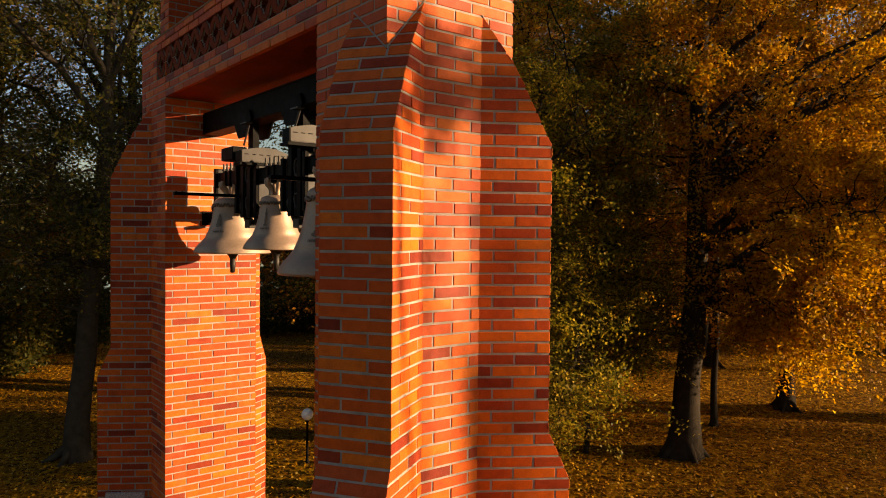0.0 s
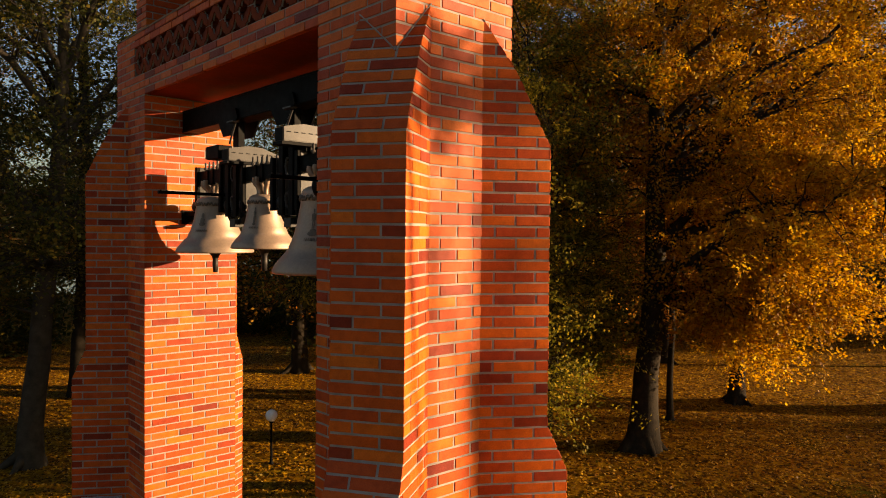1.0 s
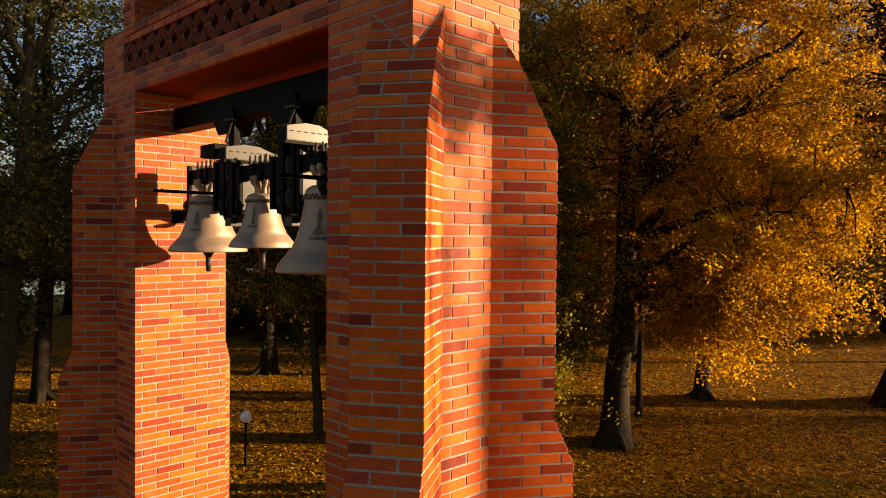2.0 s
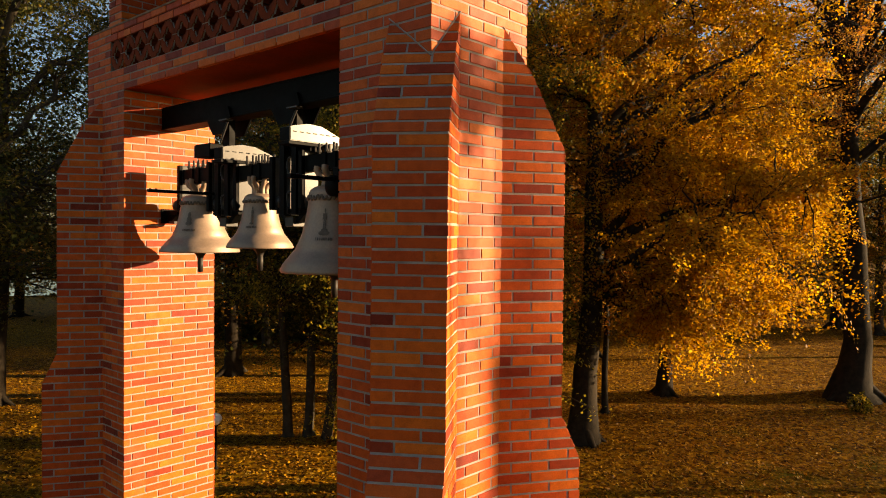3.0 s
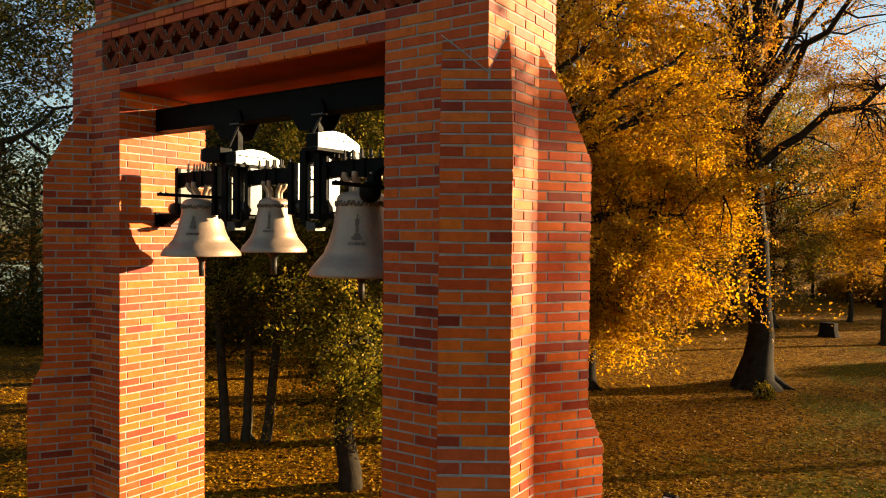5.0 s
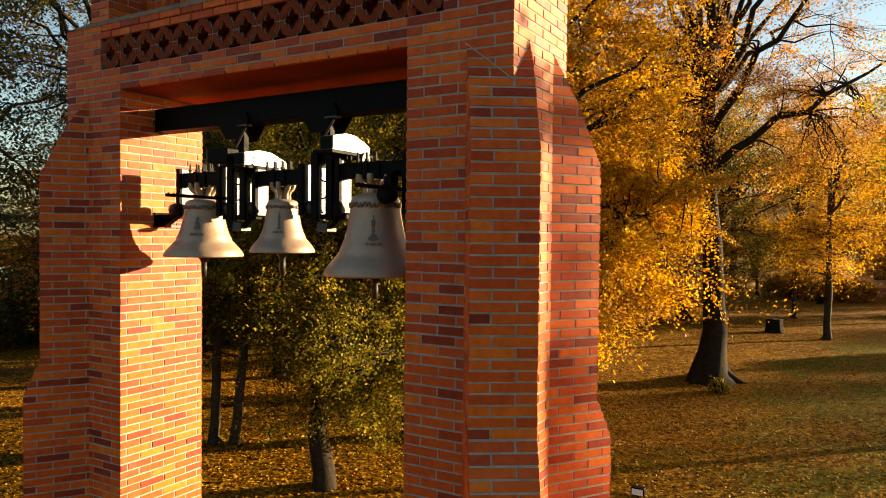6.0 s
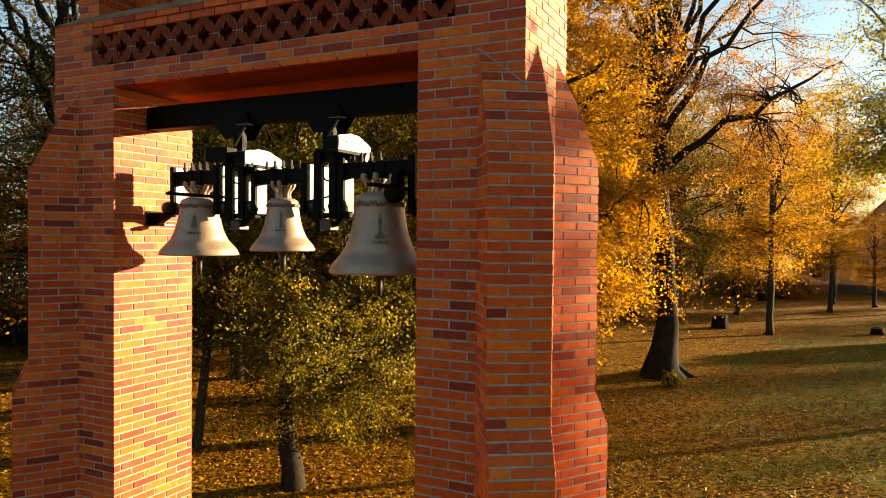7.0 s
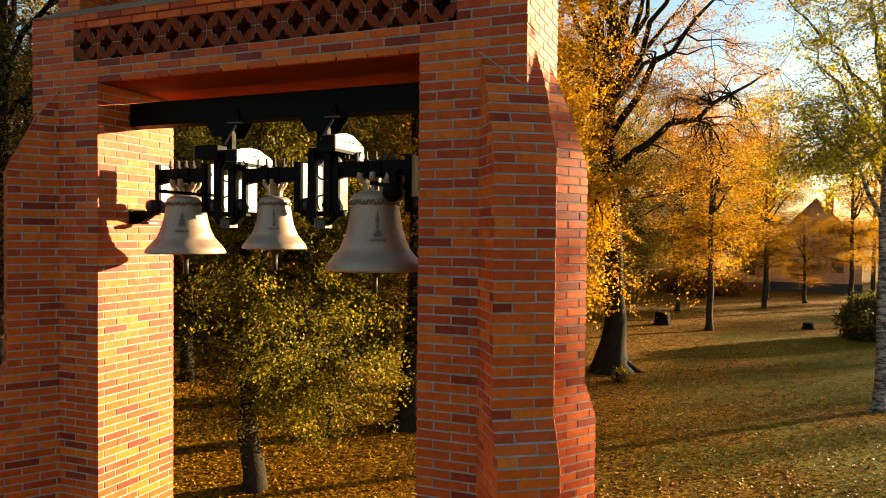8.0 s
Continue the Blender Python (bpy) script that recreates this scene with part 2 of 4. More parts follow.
def tube_arrays(pts, radii, sides):
    """Vertices and quads of one tapered tube along pts."""
    pts = np.asarray(pts, float)
    d = np.gradient(pts, axis=0)
    d /= np.linalg.norm(d, axis=1)[:, None] + 1e-9
    ref = np.where(np.abs(d[:, 2:3]) > 0.9, np.array([[1.0, 0, 0]]), np.array([[0, 0, 1.0]]))
    if np.abs(d[:, 2]).mean() > 0.6:
        ref = np.tile(np.array([[1.0, 0, 0]]), (len(pts), 1))
    a = np.cross(d, ref)
    a /= np.linalg.norm(a, axis=1)[:, None] + 1e-9
    b = np.cross(d, a)
    ang = np.linspace(0, 2 * np.pi, sides, endpoint=False)
    ring = a[:, None, :] * np.cos(ang)[None, :, None] + b[:, None, :] * np.sin(ang)[None, :, None]
    co = (pts[:, None, :] + ring * np.asarray(radii)[:, None, None]).reshape(-1, 3)
    i, j = np.meshgrid(np.arange(len(pts) - 1), np.arange(sides), indexing="ij")
    k = (j + 1) % sides
    q = np.stack([i * sides + j, i * sides + k, (i + 1) * sides + k, (i + 1) * sides + j], -1).reshape(-1, 4)
    return co, q


def join_arrays(parts):
    cos, qs, n = [], [], 0
    for co, q in parts:
        cos.append(co)
        qs.append(q + n)
        n += len(co)
    return np.concatenate(cos), np.concatenate(qs)


def tube(name, pts, radius, mat, sides=8):
    co, q = tube_arrays(pts, [radius] * len(pts), sides)
    return arrays_mesh(name, co, q, mat, True)


# ---------------------------------------------------------------- ground
def ground_height(x, y):
    return 0.10 * noise.noise((x * 0.06, y * 0.06, 0)) + 0.03 * noise.noise((x * 0.3, y * 0.3, 5))


def build_ground():
    # fine near the tower, coarse out to the horizon
    xs = np.concatenate([[-900, -300, -100, -40], np.arange(-12, 60, 0.75), [80, 120, 200, 400, 900]])
    ys = np.concatenate([[-900, -300, -100, -40], np.arange(-16, 46, 0.75), [60, 90, 150, 300, 900]])
    co = np.array([(x, y, ground_height(x, y)) for x in xs for y in ys])
    nx, ny = len(xs), len(ys)
    i, j = np.meshgrid(np.arange(nx - 1), np.arange(ny - 1), indexing="ij")
    q = np.stack([i * ny + j, (i + 1) * ny + j, (i + 1) * ny + j + 1, i * ny + j + 1], -1).reshape(-1, 4)
    g = new("ground", arrays_mesh("ground", co, q, M_GROUND, True))
    tagged(g, "park ground of thin grass under brown and golden fallen leaves", "ground", kind="structure")


build_ground()


def build_pond():
    """Still water behind the wood, with an uneven shore."""
    bm = bmesh.new()
    rng = random.Random(3)
    pts = []
    for i in range(40):
        a = 2 * math.pi * i / 40
        r = 1 + 0.12 * math.sin(3 * a) + 0.05 * rng.uniform(-1, 1)
        pts.append(bm.verts.new((30 + 42 * r * math.cos(a), 98 + 34 * r * math.sin(a), 0.14)))
    bm.faces.new(pts)
    ob = new("water", from_bm("water", bm, M_WATER))
    tagged(ob, "still pond water shining behind the wood", "water", kind="structure")


build_pond()


# ---------------------------------------------------------------- brick tower
COURSE, PITCH, JOINT = 0.068, 0.26, 0.013
Z_HEAD = 6.563                      # underside of the lintel
X0, X1 = 2.068, 2.98                # front and back of the pillars
YN0, YN1 = 3.145, 3.925             # near pillar
YF0, YF1 = 6.938, 7.718             # far pillar
YC = (YN1 + YF0) / 2
Z_TOP = 7.175
BASE_K = -97                        # lowest course, below the ground
brick_rng = random.Random(4)
brick_cache = {}


def course_z(k):
    return Z_HEAD + COURSE * k


def brick_shape(u0b, u1b, u0t, u1t, h, nb, nt, mit0, mit1):
    """One brick seen from its wall's front: u along the wall, v outwards, w up. Lower and upper edge may differ (sloping ends, leaning face)."""
    c, depth = 0.0022, 0.045
    o = [(u0b, nb, 0), (u1b, nb, 0), (u1t, nt, h), (u0t, nt, h)]
    f = [(u0b + c, nb, c), (u1b - c, nb, c), (u1t - c, nt, h - c), (u0t + c, nt, h - c)]
    s = [(u, v - c, w) for u, v, w in o]
    b = [(u0b + mit0 * depth, nb - depth, 0), (u1b - mit1 * depth, nb - depth, 0), (u1t - mit1 * depth, nt - depth, h), (u0t + mit0 * depth, nt - depth, h)]
    return f + s + b


BRICK_FACES = [(0, 1, 2, 3)] + [(4 + i, 4 + (i + 1) % 4, (i + 1) % 4, i) for i in range(4)] + [(8 + i, 8 + (i + 1) % 4, 4 + (i + 1) % 4, 4 + i) for i in range(4)]


class Wall:
    """One upright face of brickwork: origin at its left foot as seen from outside, direction u, outward normal n."""

    def __init__(self, origin, u, bonds, length, mit=(0, 0), profile=None, front=None, phase=0.0):
        self.o = Vector((origin[0], origin[1], 0))
        self.u = Vector((u[0], u[1], 0)).normalized()
        self.n = Vector((self.u.y, -self.u.x, 0))
        self.bonds, self.length, self.mit = bonds, length, mit
        self.profile, self.front, self.phase = profile, front, phase

    def span(self, z):
        return self.profile(z) if self.profile else (0.0, self.length)

    def bricks(self, k0, k1):
        for k in range(k0, k1):
            z0 = course_z(k) + JOINT / 2
            h = COURSE - JOINT
            a0, a1 = self.span(z0)
            b0, b1 = self.span(z0 + h)
            nb, nt = (self.front(z0), self.front(z0 + h)) if self.front else (0.0, 0.0)
            offs = self.bonds[k % len(self.bonds)]
            cuts = []
            u = offs - PITCH * 2
            full = max(a1, b1)
            while u < full + 2 * PITCH:
                cuts.append(u)
                u += PITCH
            low = min(a0, b0)
            cuts = [c + brick_rng.choice((-0.005, 0.0, 0.004)) for c in cuts]
            cuts = [c for c in cuts if not (low - 0.002 < c < low + 0.036 or full - 0.036 < c < full + 0.002)]
            for c0, c1 in zip(cuts, cuts[1:]):
                lo = max(c0, min(a0, b0))
                hi = min(c1, full)
                if hi - lo < 0.035:
                    continue
                g0 = JOINT / 2 if c0 > min(a0, b0) + 0.001 else 0.0
                g1 = JOINT / 2 if c1 < full - 0.001 else 0.0
                l0, l1 = max(c0 + g0, a0), min(c1 - g1, a1)
                t0, t1 = max(c0 + g0, b0), min(c1 - g1, b1)
                if l1 - l0 < 0.012 and t1 - t0 < 0.012:
                    continue
                if l1 - l0 < 0.012:
                    l0, l1 = (l1 - 0.012, l1) if abs(l0 - a0) > abs(l1 - a1) else (l0, l0 + 0.012)
                if t1 - t0 < 0.012:
                    t0, t1 = (t0, t0 + 0.012) if b1 < c0 + 0.03 else (t1 - 0.012, t1)
                m0 = self.mit[0] if g0 == 0 else 0
                m1 = self.mit[1] if g1 == 0 else 0
                yield k, z0, (l0, l1, t0, t1, h, nb, nt, m0, m1)

    def place(self, z0, shape):
        """Local shape shifted to start at zero, and the matrix that sets it."""
        l0, l1, t0, t1, h, nb, nt, m0, m1 = shape
        key = tuple(round(v, 3) for v in (0.0, l1 - l0, t0 - l0, t1 - l0, h, 0.0, nt - nb, m0, m1))
        out = nb + brick_rng.uniform(-0.0015, 0.002)
        origin = self.o + self.u * (l0 + brick_rng.uniform(-0.001, 0.001)) + self.n * out + Vector((0, 0, z0 + brick_rng.uniform(-0.0012, 0.0012)))
        tilt = brick_rng.uniform(-0.006, 0.006)
        m = Matrix((( *self.u, 0), (*self.n, 0), (0, 0, 1, 0), (0, 0, 0, 1))).transposed()
        m.translation = origin
        return key, m @ Matrix.Rotation(tilt, 4, "Y")


def lay(walls, k0, k1, owner, single, name="brick"):
    """Lay bricks on walls: those for which single(wall, k) is true as objects of their own, the rest joined."""
    verts, faces, count = [], [], 0
    for w in walls:
        for k, z0, shape in w.bricks(k0, k1):
            key, m = w.place(z0, shape)
            local = brick_shape(*key)
            if count < 300 and single(w, k):
                if key not in brick_cache:
                    brick_cache[key] = mesh_from("brick", local, BRICK_FACES, M_BRICK)
                ob = new(name, brick_cache[key])
                ob.parent = owner
                ob.matrix_basis = m
                count += 1
            else:
                n = len(verts)
                verts.extend(m @ Vector(v) for v in local)
                faces.extend(tuple(n + i for i in f) for f in BRICK_FACES)
    rest = new("brickwork", mesh_from("brickwork", verts, faces, M_BRICK_JOINED))
    rest.parent = owner
    tagged(rest, kind="stuff")


BUT_ANGLE = radians(33.0)
BUT_W = 0.412
# how far the buttress stands out from the pillar's corner, by height
BUT_STEPS = [(-1.0, 0.345), (3.84, 0.345), (4.13, 0.216), (5.82, 0.216), (6.272, 0.0), (6.56, -0.20)]


def but_out(z):
    return float(np.interp(z, [s[0] for s in BUT_STEPS], [s[1] for s in BUT_STEPS]))


def prism(bm, plan, z0, z1):
    lo = [bm.verts.new((x, y, z0)) for x, y in plan]
    hi = [bm.verts.new((x, y, z1)) for x, y in plan]
    bm.faces.new(lo[::-1])
    bm.faces.new(hi)
    for i in range(len(plan)):
        j = (i + 1) % len(plan)
        bm.faces.new((lo[i], lo[j], hi[j], hi[i]))


def buttress(corner, sx, sy):
    """Walls and mortar core of the diagonal buttress at a pillar corner; sx, sy tell which way it points."""
    n = Vector((sx * math.cos(BUT_ANGLE), sy * math.sin(BUT_ANGLE), 0))
    d = Vector((-n.y, n.x, 0))                       # to the left of n
    # lateral offsets of the sides from the corner, along d
    root_face_y = Vector((-sx * 0.251, 0, 0)).dot(d)
    root_face_x = Vector((0, -sy * 0.329, 0)).dot(d)
    a, b = sorted((root_face_y, root_face_x))
    p = Vector((*corner, 0))
    back = 0.26
    # seen from outside the front runs from +d (left) to -d
    # with u = (-n.y, n.x) the normal by Wall is (u.y, -u.x) = n
    front = Wall(p + d * a, d, (0.134, 0.283), b - a, (0.9, 0.9), front=but_out)
    # both sides: u runs outwards on one and inwards on the other
    side_a = Wall(p + d * a - n * back, n, (0.0, 0.13), 1.0, (0, 0.9), profile=lambda z: (0.0, back + but_out(z)))
    far = 0.7
    side_b = Wall(p + d * b + n * far, -n, (0.07, 0.20), 1.0, (0.9, 0), profile=lambda z: (far - but_out(z), far + back))
    bm = bmesh.new()
    ins = 0.0045
    zs = [s[0] for s in BUT_STEPS]
    rows = []
    for z in zs:
        o = but_out(z) - ins
        rows.append([bm.verts.new(p + d * (a + ins) - n * back + Vector((0, 0, z))), bm.verts.new(p + d * (a + ins) + n * o + Vector((0, 0, z))),
                     bm.verts.new(p + d * (b - ins) + n * o + Vector((0, 0, z))), bm.verts.new(p + d * (b - ins) - n * back + Vector((0, 0, z)))])
    for r, s in zip(rows, rows[1:]):
        for i in range(4):
            j = (i + 1) % 4
            bm.faces.new((r[i], r[j], s[j], s[i]))
    bm.faces.new(rows[0][::-1])
    bm.faces.new(rows[-1])
    return [front, side_a, side_b], bm


tower = thing("bell_tower", (2.52, YC, 0), "red brick bell tower with two buttressed pillars and a pierced lintel", "tower")
tower.location = (0, 0, 0)
K_TOP = 9
K_BUT = 0


BAND0, BAND1 = Z_HEAD + 3 * COURSE, Z_HEAD + 7 * COURSE
BY0, BY1 = 3.648, 7.215             # ends of the pierced band, let into the pillars


def in_band(z):
    return BAND0 - 0.005 < z < BAND1 + 0.002


def pillar(y0, y1, out_sign, single):
    """One brick pillar with its two outer diagonal buttresses. out_sign: -1 if its outer side looks to -y."""
    ins = 0.0045
    bm = bmesh.new()
    box(bm, X0 + ins, X1 - ins, y0 + ins, y1 - ins, -0.3, BAND0)
    ob = part("pillar", bm, M_MORTAR, tower)
    h0, h1 = (y0 + ins, BY0 - ins) if out_sign < 0 else (BY1 + ins, y1 - ins)
    part("pillar_head", boxed(X0 + ins, X1 - ins, h0, h1, BAND0, Z_TOP - 0.01, 0), M_MORTAR, tower)
    w, l = X1 - X0, y1 - y0
    if out_sign < 0:
        cut = lambda z: (y1 - BY0, l) if in_band(z) else (0.0, l)
    else:
        cut = lambda z: (0.0, y1 - BY1) if in_band(z) else (0.0, l)
    walls = [Wall((X0, y1), (0, -1), (0.0, 0.13), l, (1, 1), profile=cut),
             Wall((X0, y0), (1, 0), (0.07, 0.20), w, (1, 1)),
             Wall((X1, y0), (0, 1), (0.0, 0.13), l, (1, 1)),
             Wall((X1, y1), (-1, 0), (0.07, 0.20), w, (1, 1))]
    yo = y0 if out_sign < 0 else y1
    lay(walls, BASE_K, K_TOP, ob, single)
    for sx, x in ((-1, X0), (1, X1)):
        ws, core = buttress((x, yo), sx, out_sign)
        b = part("buttress", core, M_MORTAR, tower)
        lay(ws, BASE_K, K_BUT, b, lambda w, k: k > -42)
        # mortar beads where the sloping top dies into the pillar's two faces
        rise = (6.56 - 6.272) / 0.20
        for reach, step, lean_in in ((0.335, Vector((0, -out_sign, 0)), math.sin(BUT_ANGLE)), (0.25, Vector((-sx, 0, 0)), math.cos(BUT_ANGLE))):
            foot = Vector((x, yo, 6.272))
            tip = foot + step * reach + Vector((0, 0, rise * lean_in * reach))
            part("mortar_bead", tube("mortar_bead", [foot, (foot + tip) / 2 + Vector((0, 0, 0.004)), tip], 0.005, M_MORTAR, 6), None, b)
    return ob


near_pillar = pillar(YN0, YN1, -1, lambda w, k: k > -60 and (w.n.x < -0.5 or w.n.y < -0.5))
far_pillar = pillar(YF0, YF1, 1, lambda w, k: k > -48 and (w.n.x < -0.5 or w.n.y < -0.5))


def extrude_along_y(outline, y0, y1):
    bm = bmesh.new()
    prism_a = [bm.verts.new((x, y0, z)) for x, z in outline]
    prism_b = [bm.verts.new((x, y1, z)) for x, z in outline]
    bm.faces.new(prism_a)
    bm.faces.new(prism_b[::-1])
    for i in range(len(outline)):
        j = (i + 1) % len(outline)
        bm.faces.new((prism_a[j], prism_a[i], prism_b[i], prism_b[j]))
    return bm


def lintel():
    ins = 0.0045
    ob = part("lintel", boxed(X0 + ins, X1 - ins, YN1 - ins, YF0 + ins, Z_HEAD + 0.031, BAND0 - 0.001, 0), M_MORTAR, tower)
    part("soffit", boxed(X0 + 0.035, X1 - 0.035, YN1 + 0.001, YF0 - 0.001, Z_HEAD + 0.003, Z_HEAD + 0.03, 0), M_SOFFIT, tower, "smooth red painted soffit")
    a, b, d = X0 + ins, X1 - ins, 0.32
    fr = part("frieze", extrude_along_y([(a, BAND1), (a, Z_TOP - 0.01), (b, Z_TOP - 0.01), (b, BAND1), (b - d, BAND1), (b - d, BAND0), (a + d, BAND0), (a + d, BAND1)], BY0 - ins, BY1 + ins), M_TERRA, tower,
              "pierced terracotta frieze")
    L = YF0 - YN1
    lay([Wall((X0, YF0), (0, -1), (0.0, 0.13), L), Wall((X1, YN1), (0, 1), (0.0, 0.13), L)], 0, 3, ob, lambda w, k: w.n.x < 0)
    lay([Wall((X0, YF0), (0, -1), (0.0, 0.13), L), Wall((X1, YN1), (0, 1), (0.0, 0.13), L)], 7, 9, fr, lambda w, k: w.n.x < 0)
    # pierced tiles, two rows that mirror one another, with grout between them
    h = (BAND1 - BAND0) / 2
    n = 15
    w = (BY1 - BY0) / n
    c = w / 2
    lobe = [(0.072, 0.0), (0.070, 0.017), (0.056, 0.031), (0.036, 0.030), (0.031, 0.047), (0.018, 0.069), (0.0, 0.090)]

    def outline(g):
        pts = [(g, g)]
        pts += [(c - x - g * 0.5, z + g * (z < 0.001)) for x, z in lobe[:-1]] + [(c, 0.090)] + [(c + x + g * 0.5, z + g * (z < 0.001)) for x, z in lobe[-2::-1]]
        pts += [(w - g, g), (w - g, h - 0.090)]
        pts += [(w - x - g * 0.5, h - z - g * (z < 0.001)) for x, z in lobe[-2::-1]]
        pts += [(x + g * 0.5, h - z - g * (z < 0.001)) for x, z in lobe[:-1]] + [(g, h - 0.090)]
        return pts

    def tile_mesh(g, depth, mat, name, up):
        bm = bmesh.new()
        pts = outline(g)
        f = bm.faces.new([bm.verts.new((0, y, z if up else -z)) for y, z in pts])
        r = bmesh.ops.extrude_face_region(bm, geom=[f])
        bmesh.ops.translate(bm, vec=(depth, 0, 0), verts=[v for v in r["geom"] if isinstance(v, bmesh.types.BMVert)])
        return from_bm(name, bm, mat)

    mid = (BAND0 + BAND1) / 2
    tiles = {u: tile_mesh(0.0055, 0.075, M_TERRA, "tile", u) for u in (True, False)}
    grouts = {u: tile_mesh(0.0, 0.012, M_MORTAR, "grout", u) for u in (True, False)}
    for i in range(n):
        for up in (True, False):
            z = mid
            t = part("tile", tiles[up], None, fr)
            t.location = (X0 + 0.004 + brick_rng.uniform(0, 0.003), BY0 + i * w, z)
            g = part("grout", grouts[up], None, fr)
            g.location = (X0 + 0.012, BY0 + i * w + (0.0007 if up else 0), z + (0.0006 if up else -0.0006))


lintel()


# upper stage, set back behind a sloping cement weathering
def upper_stage():
    st = part("upper_stage", boxed(2.62, 2.80, 3.33, 7.53, Z_TOP - 0.005, 8.6, 0), M_MORTAR, tower)
    part("coping", extrude_along_y([(X0 - 0.006, Z_TOP - 0.012), (X0 - 0.006, Z_TOP + 0.004), (2.215, Z_TOP + 0.10), (2.84, Z_TOP + 0.10), (X1 + 0.006, Z_TOP + 0.004), (X1 + 0.006, Z_TOP - 0.012)], YN0 + 0.13, YF1 - 0.13), M_CEMENT, tower,
         "sloping cement coping")
    for y_end, s in ((YF1, 1), (YN0, -1)):
        bm = bmesh.new()
        ya, yb = y_end + s * 0.006, y_end - s * 0.131
        pts = [(X0 - 0.006, ya, Z_TOP), (X1 + 0.006, ya, Z_TOP), (X1 + 0.006, yb, Z_TOP), (X0 - 0.006, yb, Z_TOP), (2.215, yb, Z_TOP + 0.10), (2.84, yb, Z_TOP + 0.10)]
        v = [bm.verts.new(p) for p in pts]
        for f in ((0, 1, 2, 3), (0, 1, 5, 4), (0, 4, 3), (1, 2, 5), (3, 4, 5, 2)):
            bm.faces.new([v[i] for i in f])
        part("coping", bm, M_CEMENT, tower)
    for y0 in (7.30, 3.293):
        y1 = y0 + 0.27
        p = part("pier", boxed(2.215, 2.84, y0 + 0.007, y1 - 0.007, Z_TOP + 0.05, 8.6, 0), M_MORTAR, tower)
        ws = [Wall((2.208, y1), (0, -1), (0.0, 0.13), 0.27, (1, 1)), Wall((2.208, y0), (1, 0), (0.07, 0.2), 0.64, (1, 1)), Wall((2.848, y0), (0, 1), (0.0, 0.13), 0.27, (1, 1)), Wall((2.848, y1), (-1, 0), (0.07, 0.2), 0.64, (1, 1))]
        lay(ws, 10, 30, p, lambda w, k: k < 16)
    # upright bricks of the panel between the piers
    me = mesh_from("upright_brick", [(v[0], v[1], v[2]) for v in brick_shape(0, COURSE - JOINT, 0, COURSE - JOINT, 0.247, 0, 0, 0, 0)], BRICK_FACES, M_BRICK)
    y = 7.295
    while y > 3.6:
        for r in range(2):
            b = part("upright_brick", me, None, st)
            b.matrix_basis = Matrix(((0, -1, 0, 2.612 + brick_rng.uniform(-0.003, 0.003)), (-1, 0, 0, y), (0, 0, 1, Z_TOP + 0.108 + 0.26 * r), (0, 0, 0, 1)))
        y -= COURSE
    part("bearing_course", boxed(2.55, 2.62, 3.563, 7.30, Z_TOP + 0.10, Z_TOP + 0.108, 0), M_CEMENT, tower)


upper_stage()

# ---------------------------------------------------------------- bells
BX = 2.506
BELL_PROFILE = [(0.90, 0.03), (0.985, 0.0), (1.0, 0.012), (0.995, 0.04), (0.965, 0.075), (0.965, 0.082), (0.895, 0.14), (0.785, 0.22), (0.70, 0.285), (0.703, 0.295), (0.637, 0.385), (0.592, 0.47), (0.555, 0.56), (0.515, 0.70),
                (0.488, 0.80), (0.490, 0.81), (0.478, 0.885), (0.482, 0.895), (0.462, 0.93), (0.43, 0.955), (0.36, 0.98), (0.20, 1.0), (0.0, 1.0)]


